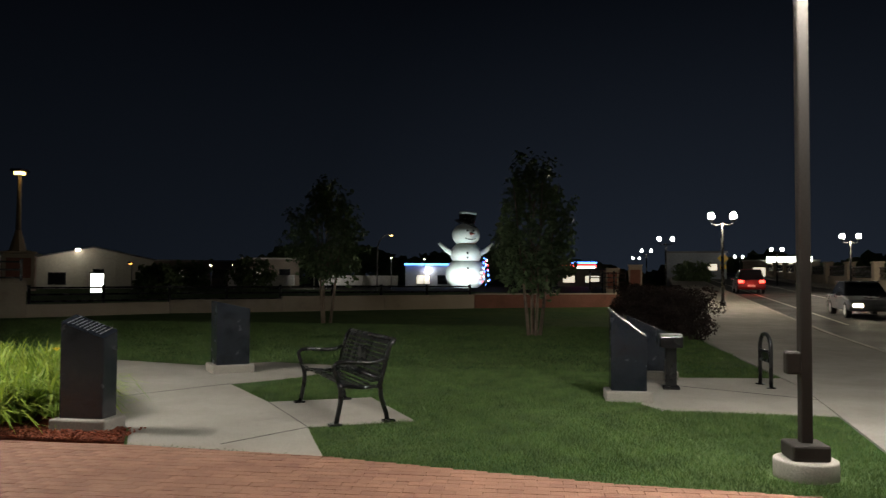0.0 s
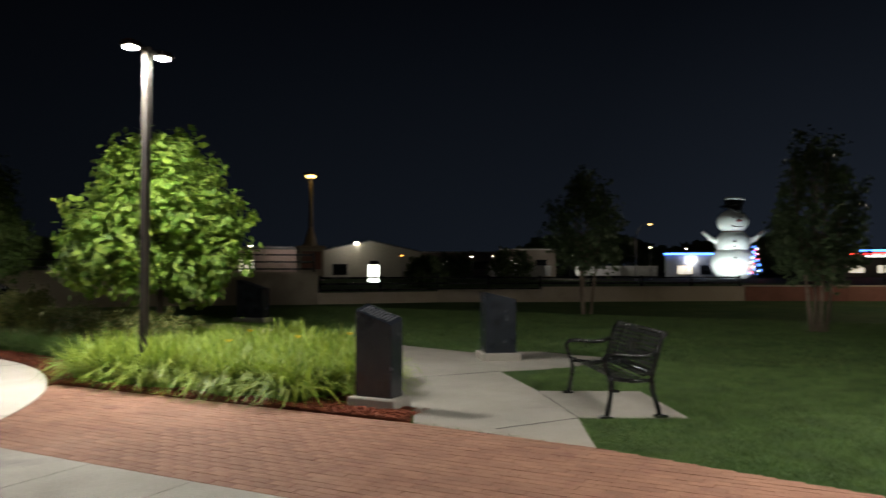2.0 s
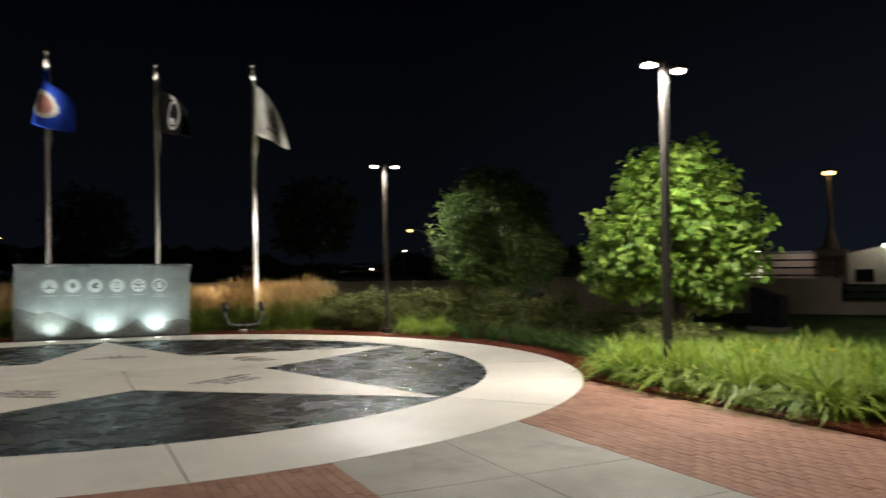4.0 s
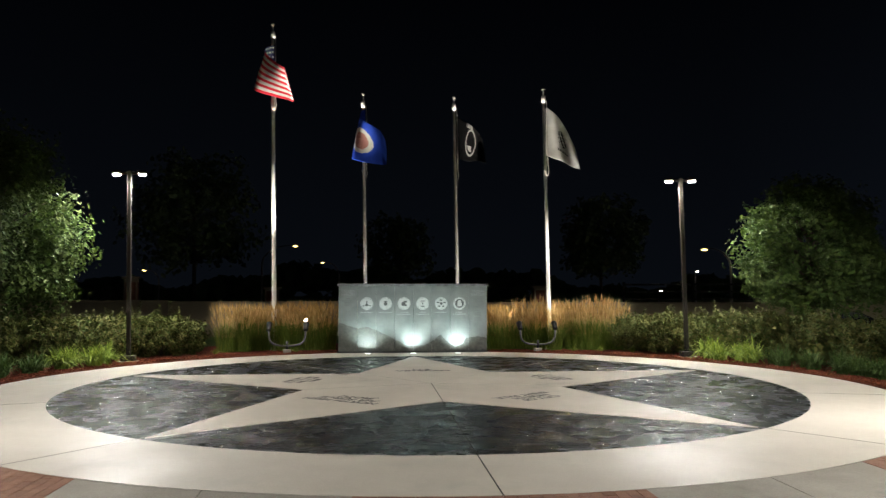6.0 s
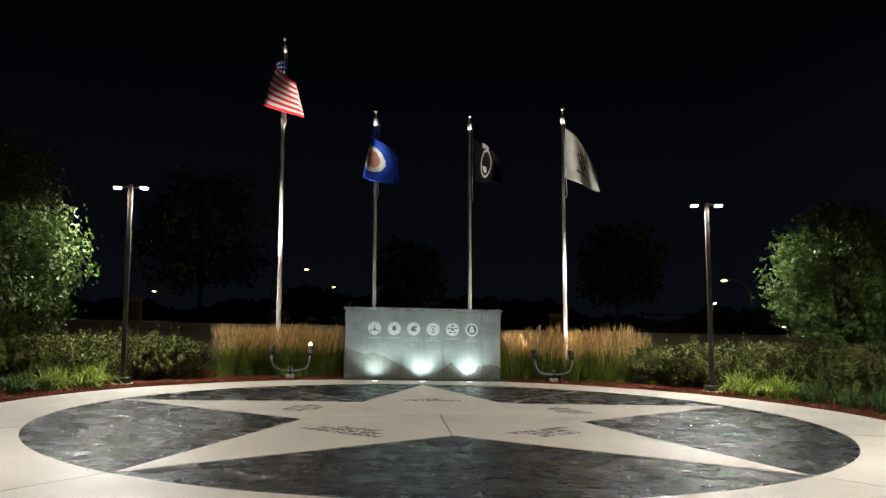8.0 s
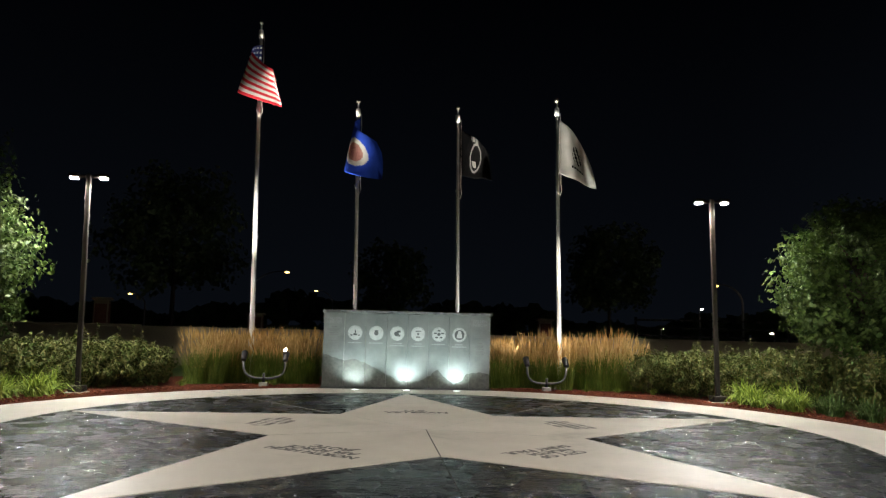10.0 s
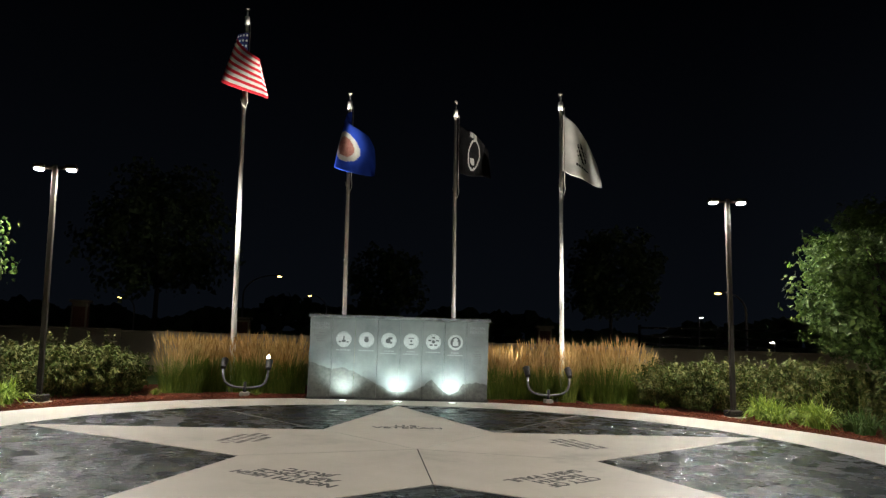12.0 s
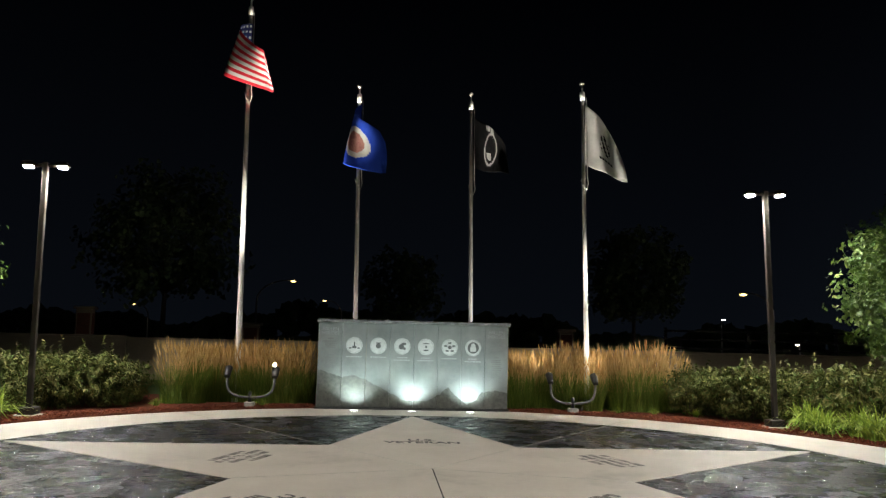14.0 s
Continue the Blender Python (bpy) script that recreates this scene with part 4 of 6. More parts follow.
def boughs(seed, cz, rx, rz, n, lift=0.0, cone=0.0):
    """Leafy boughs set round a stem; cone narrows the crown towards its top and drops its widest part."""
    rg = random.Random(seed)
    out = [(0, 0, cz - rz * 0.15 * cone, rx * (0.68 - 0.15 * cone), rx * (0.68 - 0.15 * cone), rz * 0.74)]
    for i in range(n):
        e = -0.85 + 1.8 * ((i * 0.7549 + 0.3) % 1.0) + rg.uniform(-0.06, 0.06)
        k = math.sqrt(max(0.06, 1 - min(1, e * e)))
        if e > -0.35:
            k = k * (1 - cone) + cone * max(0.05, (1.0 - e) / 1.35) * 0.95
        q = rg.uniform(0.62, 0.86)
        s = rg.uniform(0.2, 0.34) * (1 - 0.3 * cone * max(0, e))
        a = 2 * math.pi * ((i * 0.5698) % 1.0) + rg.uniform(-0.4, 0.4)
        out.append((rx * k * q * math.cos(a), rx * k * q * math.sin(a), cz + rz * e * 0.8 + lift, rx * s, rx * s, rz * s * 0.85))
    return out


def tree(name, x, y, z0, cz, rx, rz, leaves, size, mat_, label, seed, trunk_r=0.09, stems=1, bark=None, cone=0.25, group="", rzrot=0, bough_n=26, tuft=9, flat=0.45):
    ob = empty(name, pose(x, y, z0, 0, 0, rzrot), label, "tree", group)
    rg = random.Random(seed)
    bs = boughs(seed, cz, rx, rz, bough_n, cone=cone)
    bm_ = bmesh.new()
    fork = cz - rz * 0.75
    for s in range(stems):
        a = 2 * math.pi * s / stems + rg.uniform(0, 1)
        off = 0.0 if stems == 1 else 0.16
        base = (off * math.cos(a), off * math.sin(a), -0.1)
        lean = 0.0 if stems == 1 else 0.35
        top = (lean * math.cos(a) * 2, lean * math.sin(a) * 2, cz + rz * 0.45)
        tube(bm_, [base, ((base[0] + top[0]) * 0.4, (base[1] + top[1]) * 0.4, fork), top], trunk_r, 8, 0, trunk_r * 0.3)
    part("trunk", bm_, bark or M_BARK, ob)
    bm_ = bmesh.new()
    for b_ in bs[1:]:
        s0 = max(fork, b_[2] - rz * 0.5)
        mid = (b_[0] * 0.45 + rg.uniform(-.1, .1), b_[1] * 0.45 + rg.uniform(-.1, .1), (s0 + b_[2]) / 2 + 0.1)
        tube(bm_, [(0, 0, s0), mid, b_[:3]], trunk_r * 0.38, 5, 0, trunk_r * 0.1)
    part("branching", bm_, bark or M_BARK, ob)
    p, d = crown_points(leaves, bs, seed, tuft, 0.05 * rx, 0.2 * rx)
    part("crown", leaf_cloud("crown", p, d, size, mat_, seed, flat=flat), None, ob)
    return ob


tree("linden_tree", 9.55, -3.1, 0, 2.5, 1.75, 1.75, 15000, 0.135, M_LINDEN, "bright green linden tree lit by the pole lamp", 11, 0.08, cone=0.5, bough_n=44, tuft=10, flat=0.9)
tree("maple_tree", 9.8, 4.1, 0, 2.7, 1.8, 1.85, 26000, 0.1, M_MAPLE, "dark green rounded maple beside the plaza", 12, 0.09, cone=0.25, bough_n=40, tuft=12)
tree("maple_tree", -10.2, 4.3, 0, 3.3, 2.5, 2.6, 36000, 0.1, M_MAPLE, "broad dark green maple lit on the plaza side", 13, 0.1, cone=0.3, bough_n=46, tuft=12)
tree("shade_tree", -8.8, 19.6, 0.28, 4.9, 2.9, 2.9, 7000, 0.2, M_FARLEAF, "dim round shade tree behind the wall", 14, 0.12, group="trees behind the wall")
tree("shade_tree", 9.9, 22.0, 0.28, 4.2, 2.3, 2.3, 6000, 0.2, M_FARLEAF, "dim small shade tree behind the wall", 15, 0.1, group="trees behind the wall")
tree("shade_tree", 0.6, 46.0, 0.3, 5.0, 3.4, 3.2, 3500, 0.3, M_FARLEAF, "very dim tree in the dark distance", 16, 0.12, group="trees behind the wall")
tree("birch_tree", 24.3, -7.0, 0, 3.1, 1.5, 2.2, 5500, 0.13, M_FARLEAF, "dim multi-stemmed tree on the lawn", 17, 0.06, 3, M_BIRCH, 0.75, "lawn trees")
tree("birch_tree", 20.4, -14.05, 0, 3.1, 1.25, 2.3, 6500, 0.12, M_FARLEAF, "dim multi-stemmed tree on the lawn", 18, 0.055, 4, M_BIRCH, 0.6, "lawn trees")


def blade_mesh(name, n, length, width, spread, arch, mat_, seed, seg=4, base_r=0.1, var=0.3, extra=()):
    """A clump of arching strap leaves from one crown."""
    rg = random.Random(seed)
    vs, fs, mi = [], [], []
    for i in range(n):
        a = rg.uniform(0, 2 * math.pi)
        L, out, br = length * rg.uniform(1 - var, 1 + var * 0.5), spread * rg.uniform(0.25, 1.0), base_r * math.sqrt(rg.random())
        ba = rg.uniform(0, 2 * math.pi)
        bx, by = br * math.cos(ba), br * math.sin(ba)
        ca, sa = math.cos(a), math.sin(a)
        k = len(vs)
        for s in range(seg + 1):
            t = s / seg
            h = L * (t - arch * rg.uniform(0.8, 1.2) * t * t * out / max(spread, 1e-3))
            d_ = L * out * t * (0.5 + 0.5 * t)
            w = width * (1 - t) ** 0.6 * (0.7 + 0.6 * t) / 2 if s < seg else 0.0008
            vs.append((bx + d_ * ca - w * sa, by + d_ * sa + w * ca, max(0.01, h)))
            vs.append((bx + d_ * ca + w * sa, by + d_ * sa - w * ca, max(0.01, h)))
        for s in range(seg):
            fs.append((k + 2 * s, k + 2 * s + 1, k + 2 * s + 3, k + 2 * s + 2))
    return pydata(name, vs, fs, mat_)


def plume_mesh(name, n, height, seed):
    """Narrow upright seed heads: two crossed ragged spindles on a thin stem each."""
    rg = random.Random(seed)
    vs, fs = [], []
    for i in range(n):
        a, r = rg.uniform(0, 6.28), 0.25 * math.sqrt(rg.random())
        lean = rg.uniform(0.0, 0.26)
        h = height * rg.uniform(0.7, 1.14)
        b0 = Vector((r * math.cos(a), r * math.sin(a), 0.45))
        tip = Vector((b0.x * 1.35 + lean * math.cos(a), b0.y * 1.35 + lean * math.sin(a), h))
        L = rg.uniform(0.2, 0.36)
        d = (tip - b0).normalized()
        p0 = tip - d * L
        w = rg.uniform(0.01, 0.019)
        ang = rg.uniform(0, 3.14)
        for q in (0, math.pi / 2):
            s = Vector((math.cos(ang + q), math.sin(ang + q), 0))
            k = len(vs)
            vs += [p0[:], (p0 + d * L * 0.28 + s * w)[:], (p0 + d * L * 0.62 + s * w * 0.6)[:], tip[:], (p0 + d * L * 0.55 - s * w * 0.75)[:], (p0 + d * L * 0.22 - s * w)[:]]
            fs += [(k, k + 1, k + 2, k + 3), (k, k + 3, k + 4, k + 5)]
        k = len(vs)
        s = Vector((0.0022, 0, 0))
        vs += [(b0 - s)[:], (b0 + s)[:], (p0 + s)[:], (p0 - s)[:]]
        fs.append((k, k + 1, k + 2, k + 3))
    return pydata(name, vs, fs, M_PLUME)


# feather reed grass on both sides of the memorial
reeds = []
for v in range(4):
    reeds.append((blade_mesh("blades", 430, 0.98 + 0.04 * v, 0.012, 0.55, 0.3, M_BLADE, 30 + v, 4, 0.27), plume_mesh("plumes", 85, 1.3 + 0.08 * (v % 3), 40 + v)))
rg = random.Random(3)
for x0, x1, rows in ((-5.1, -2.35, 3), (2.5, 6.1, 3)):
    n = round((x1 - x0) / 0.42)
    for row in range(rows):
        for i in range(n + 1):
            x = x0 + (x1 - x0) * (i + 0.5 * (row % 2)) / (n + 0.5) + rg.uniform(-0.08, 0.08)
            far = abs(x)
            y = 8.0 + 0.5 * row + rg.uniform(-0.1, 0.1) - max(0, far - 4.3) * 0.22
            if row == 0 and x > 0 and min(abs(x - k) for k in (3.05, 4.05)) < 0.3:
                y += 0.3
            if x < 0 and min(abs(x - k) for k in (-3.92, -2.92)) < 0.62:
                y = max(y, 8.42 + 0.12 * row)
            if any(math.hypot(x - p[0], y - p[1]) < 0.2 for p in POLES):
                y += 0.3
            b_, p_ = reeds[rg.randrange(4)]
            ob = empty("reed_grass", pose(x, y, 0.015, 0, 0, rg.uniform(0, 360)), "clump of feather reed grass with tan plumes", "ornamental grass", "reed grass clumps")
            s = rg.uniform(0.9, 1.08)
            ob.scale = (s, s, s * rg.uniform(0.8, 0.98))
            part("blades", b_, None, ob, "green arching blades")
            part("plumes", p_, None, ob, "tan feathery plumes")

ob = empty("reed_grass", pose(4.12, 7.7, 0.015, 0, 0, 40), "clump of feather reed grass with tan plumes", "ornamental grass", "reed grass clumps")
ob.scale = (0.8, 0.8, 0.85)
part("blades", reeds[1][0], None, ob, "green arching blades")
part("plumes", reeds[1][1], None, ob, "tan feathery plumes")

# daylilies
lilies = [blade_mesh("leaves", 180, 0.74, 0.034, 1.0, 1.0, M_LILY, 50 + v, 5, 0.15) for v in range(4)]


# daylilies again, with shade put into a darker leaf green
SHADE_LILIES = [blade_mesh("leaves", 110, 0.62, 0.03, 0.9, 0.9, leaf_mat("shaded_daylily_leaf", (0.045, 0.085, 0.022), (0.09, 0.14, 0.035), 0.25), 60 + v, 5, 0.14) for v in range(2)]


def lily(x, y, s=1.0, group="daylily clumps", label="lush clump of arching daylily leaves", kinds=lilies):
    ob = empty("daylily_clump", pose(x, y, 0.015, 0, 0, rg.uniform(0, 360)), label, "daylily", group)
    ob.scale = (s, s, s * rg.uniform(0.9, 1.1))
    part("leaves", kinds[rg.randrange(len(kinds))], None, ob)["kind"] = "stuff"


for i in range(9):
    for j in range(16):
        x, y = 6.62 + 0.36 * i + rg.uniform(-0.1, 0.1), -9.55 + 0.34 * j + rg.uniform(-0.1, 0.1)
        if x > 6.6 + 2.9 * min(1, (y + 10.1) / 2.6) or math.hypot(x - 7, y + 5.55) < 0.35 or math.hypot(x - 6.8, y + 9.55) < 0.72 or (y < -9.6 and x < 7.6):
            continue
        if math.hypot(x, y) < R_RING + 0.35:
            continue
        lily(x, y, rg.uniform(1.0, 1.25), "daylilies beside the brick walk")
for sx in (1, -1):
    for i in range(10):
        a = radians(4 + 3.05 * i) if sx > 0 else radians(180 - 4 - 3.05 * i)
        r = 8.3 + 0.25 * (i % 2)
        x, y = r * math.cos(a), r * math.sin(a)
        if math.hypot(x - sx * 7.0, y - 5.02) < 0.45:
            continue
        # clumps farther from the lamp take the shade-darkened leaf colour
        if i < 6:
            lily(x, y, rg.uniform(0.9, 1.1), "dark clumps round the ring", "clump of daylily leaves in a green darkened for shade", SHADE_LILIES)
        else:
            lily(x, y, rg.uniform(0.92, 1.15), "daylilies round the ring")
# this arc of daylilies has its shade in the leaf colour too
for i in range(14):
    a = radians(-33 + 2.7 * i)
    lily(8.4 * math.cos(a), 8.4 * math.sin(a), rg.uniform(0.8, 1.0), "dark clumps round the ring", "clump of daylily leaves in a green darkened for shade", SHADE_LILIES)

# a few yellow daylily flowers on stalks
M_PETAL = leaf_mat("daylily_petal", (0.66, 0.52, 0.05), (0.7, 0.48, 0.04), 0.3)
bm = bmesh.new()
tube(bm, [(0, 0, 0), (0.02, 0, 0.35), (0.05, 0.01, 0.7)], 0.005, 5)
STALK_ME = mesh_of("stalk", bm, M_LILY)
bm = bmesh.new()
for k in range(6):
    a = math.pi / 3 * k
    c_, s_ = math.cos(a), math.sin(a)
    v4 = [bm.verts.new((0.05 + r_ * c_ - w_ * s_, 0.01 + r_ * s_ + w_ * c_, z_)) for r_, w_, z_ in ((0.004, 0.0, 0.7), (0.035, 0.018, 0.745), (0.07, 0.0, 0.75), (0.035, -0.018, 0.745))]
    bm.faces.new(v4)
PETAL_ME = mesh_of("flower", bm, M_PETAL)
for x, y in ((6.95, -7.1), (7.9, -7.6), (8.3, -6.3), (8.6, -8.0)):
    ob = empty("daylily_flower", pose(x, y, 0.015, 0, 0, rg.uniform(0, 360)), "yellow daylily flower on a thin green stalk", "flower", "daylily flowers")
    ob.scale = (0.8, 0.8, 0.85)
    part("stalk", STALK_ME, None, ob)
    part("flower", PETAL_ME, None, ob, "open yellow petals")

# small weeds on the mulch
for x, y in ((-5.3, 7.15), (-3.2, 7.7), (5.35, 7.2), (6.1, 6.75), (4.6, 7.35)):
    lily(x, y, 0.3, "small weeds on the mulch", "small green weed on the bark mulch")

# spirea shrubs
shrubs = []
for v in range(3):
    p, d = crown_points(2600, boughs(70 + v, 0.44, 0.68, 0.5, 22), 70 + v, 8, 0.035, 0.16)
    rs = np.random.default_rng(300 + v)
    shoots, ways = [], []
    for i in range(34):
        k = rs.integers(len(p))
        out = d[k] * np.array([0.7, 0.7, 0.4]) + np.array([0, 0, 0.75])
        if d[k][2] < -0.1:
            continue
        for s_ in np.linspace(0.0, rs.uniform(0.1, 0.26), 13):
            shoots.append(p[k] + out * s_ + rs.normal(0, 0.018, 3))
            ways.append(d[k] + np.array([0, 0, 0.4]))
    p, d = np.concatenate([p, np.array(shoots)]), np.concatenate([d, np.array(ways)])
    p[:, 2] = np.maximum(p[:, 2], 0.04)
    lm = leaf_cloud("leaves", p, d, 0.1, M_SHRUB, 70 + v, 0.5, 0.7)
    bm = bmesh.new()
    rgs = random.Random(v)
    for i in range(16):
        a = 2.399 * i
        q = rgs.uniform(0.2, 0.5)
        tube(bm, [(0, 0, 0.0), (q * 0.5 * math.cos(a), q * 0.5 * math.sin(a), 0.3), (q * math.cos(a), q * math.sin(a), 0.65)], 0.008, 4, 0, 0.003)
    shrubs.append((lm, mesh_of("woody_base", bm, M_BARK)))


def shrub(x, y, s, z=1.0):
    lm_, st_ = shrubs[rg.randrange(3)]
    ob = empty("spirea_shrub", pose(x, y, 0.015, 0, 0, rg.uniform(0, 360)), "low mounded spirea shrub with russet-green leaves", "shrub", "spirea shrubs")
    ob.scale = (s, s, s * z * 1.2)
    part("leaves", lm_, None, ob)
    part("woody_base", st_, None, ob)["kind"] = "stuff"


for sx in (1, -1):
    for i in range(11):
        a = radians(8 + 4.1 * i) if sx > 0 else radians(172 - 4.1 * i)
        for r in (9.35, 10.15):
            if r < 10 and i % 2 and i < 4:
                continue
            shrub(r * math.cos(a) + rg.uniform(-.15, .15), r * math.sin(a) + rg.uniform(-.15, .15), rg.uniform(0.85, 1.1), rg.uniform(0.85, 1.1))
for x, y in ((6.55, 7.35), (7.0, 6.5), (-6.6, 7.2), (-7.2, 6.4), (-6.2, 7.9), (7.6, 5.9)):
    shrub(x, y, rg.uniform(0.8, 1.0), 0.95)
for i in range(7):
    a = radians(-28 + 5 * i)
    shrub(9.6 * math.cos(a), 9.6 * math.sin(a), 0.9, 0.8)

# dark barberry hedge by the pavement
for i, (x, y) in enumerate(((24.2, -17.2), (23.0, -17.5), (21.8, -17.6), (20.6, -17.9), (19.7, -18.1), (22.4, -17.1), (21.0, -17.1))):
    p, d = crown_points(5200, boughs(90 + i, 0.72, 0.8, 0.8, 20), 90 + i)
    p[:, 2] = np.maximum(p[:, 2], 0.03)
    ob = empty("barberry_bush", pose(x, y, 0), "dense dark purple bush near the pavement", "bush", "dark hedge bushes")
    part("leaves", leaf_cloud("leaves", p, d, 0.07, M_SHRUB_DARK, 90 + i, 0.5), None, ob)
    bm = bmesh.new()
    for k in range(9):
        a = 2.399 * k
        tube(bm, [(0, 0, -0.05), (0.3 * math.cos(a), 0.3 * math.sin(a), 0.6), (0.55 * math.cos(a), 0.55 * math.sin(a), 1.2)], 0.012, 4, 0, 0.004)
    part("woody_base", bm, M_BARK, ob)["kind"] = "stuff"

# ---- granite markers ----
def marker(x, y, rz, w=0.62, d=0.5, h_hi=1.2, h_lo=1.02, label="black granite marker with a slanted engraved top", base_h=0.13, west=0.0):
    """A pentagonal stone: square back, pointed or slanted top carrying lettering, on a concrete footing."""
    ob = empty("granite_marker", pose(x, y, 0, 0, 0, rz), label, "memorial marker", "granite markers")
    bm_ = bmesh.new()
    box(bm_, (0, 0, base_h / 2 - 0.05), (w + 0.14, d + 0.14, base_h + 0.1))
    bevel(bm_, 0.02, 2)
    part("footing", bm_, M_PATH, ob, "pale concrete footing")
    bm_ = bmesh.new()
    vs = box(bm_, (0, 0, (base_h + h_hi) / 2), (w, d, h_hi - base_h))
    for v in vs:
        if v.co.z > 0.6 and v.co.y < 0:
            v.co.z = h_lo
        if v.co.z > 0.6 and v.co.x < 0:
            v.co.z -= west
    bevel(bm_, 0.008, 2)
    stone = part("stone", bm_, M_GRANITE, ob)
    bm_ = bmesh.new()
    rg_ = random.Random(int(x * 10))
    sl = math.atan2(h_hi - h_lo, d)
    mm = Matrix.Translation((0, 0, (h_hi + h_lo - west) / 2 + 0.001)) @ Matrix.Rotation(sl, 4, "X") @ Matrix.Rotation(-math.atan2(west, w), 4, "Y")
    for r in range(9):
        ln = rg_.uniform(0.6, 0.85) * w
        xx = -ln / 2
        while xx < ln / 2:
            ww = rg_.uniform(0.015, 0.05)
            box(bm_, (xx + ww / 2, d * 0.38 - r * d * 0.095, 0.001), (ww, 0.014, 0.003), 0, 0, mm)
            xx += ww + 0.012
    part("lettering", bm_, surface("engraved_grey", (0.13, 0.13, 0.13), rough=0.7, fine=60), stone, "rows of grey engraved lettering")["kind"] = "stuff"
    return ob


marker(6.8, -9.55, 0, 0.26, 0.48, 1.19, 1.03, west=0.07)
marker(11.6, -9.05, 35, 0.5, 0.54, 1.17, 1.05)
marker(9.66, -15.37, 0, 0.3, 0.46, 1.2, 0.86, west=0.03)
marker(16.3, 0.5, 10, 0.4, 0.85, 1.2, 0.95)
marker(13.3, 7.6, 20, 0.8, 0.5, 1.1, 0.9)
marker(12.0, -15.95, 0, 0.5, 0.72, 1.0, 0.7)

# info pedestal beside the pad
ob = empty("info_pedestal", pose(10.75, -16.1, 0, 0, 0, 88), "black pedestal with a pale-lit angled top panel", "pedestal")
bm = bmesh.new()
box(bm, (0, 0, 0.02), (0.24, 0.24, 0.05))
bevel(bm, 0.008, 1)
part("base_plate", bm, M_BLACK, ob)
bm = bmesh.new()
box(bm, (0, 0, 0.32), (0.16, 0.16, 0.6))
bevel(bm, 0.012, 2)
part("post", bm, M_BLACK, ob)
bm = bmesh.new()
box(bm, (0, 0, 0.68), (0.32, 0.3, 0.16))
bevel(bm, 0.015, 2)
part("head_box", bm, M_BLACK, ob)
bm = bmesh.new()
box(bm, (0, 0.0, 0.775), (0.3, 0.27, 0.03))
part("top_plate", bm, surface("pale_metal_plate", (0.62, 0.63, 0.62), rough=0.35, metal=0.4, fine=50), ob, "pale metal top plate")

# bike rack hoop
ob = empty("bike_rack", pose(11.22, -17.55, 0, 0, 0, 4), "black hoop bicycle rack bolted to the concrete", "bike rack")
bm = bmesh.new()
pts = [(-0.22, 0, 0.0), (-0.22, 0, 0.56)] + [(-0.22 * math.cos(a), 0, 0.56 + 0.22 * math.sin(a)) for a in [math.pi * k / 12 for k in range(1, 12)]] + [(0.22, 0, 0.56), (0.22, 0, 0.0)]
tube(bm, pts, 0.03, 10)
part("hoop", bm, M_BLACK, ob)
bm = bmesh.new()
tube(bm, [(-0.22, 0, 0.38), (0.22, 0, 0.38)], 0.022, 8)
tube(bm, [(-0.22, 0, 0.52), (0.22, 0, 0.52)], 0.022, 8)
box(bm, (0, 0, 0.45), (0.3, 0.012, 0.14))
part("crossbar", bm, M_BLACK, ob)
for s in (-1, 1):
    bm = bmesh.new()
    cyl(bm, (s * 0.22, 0, 0), (s * 0.22, 0, 0.012), 0.07, seg=16)
    part("flange", bm, M_BLACK, ob)


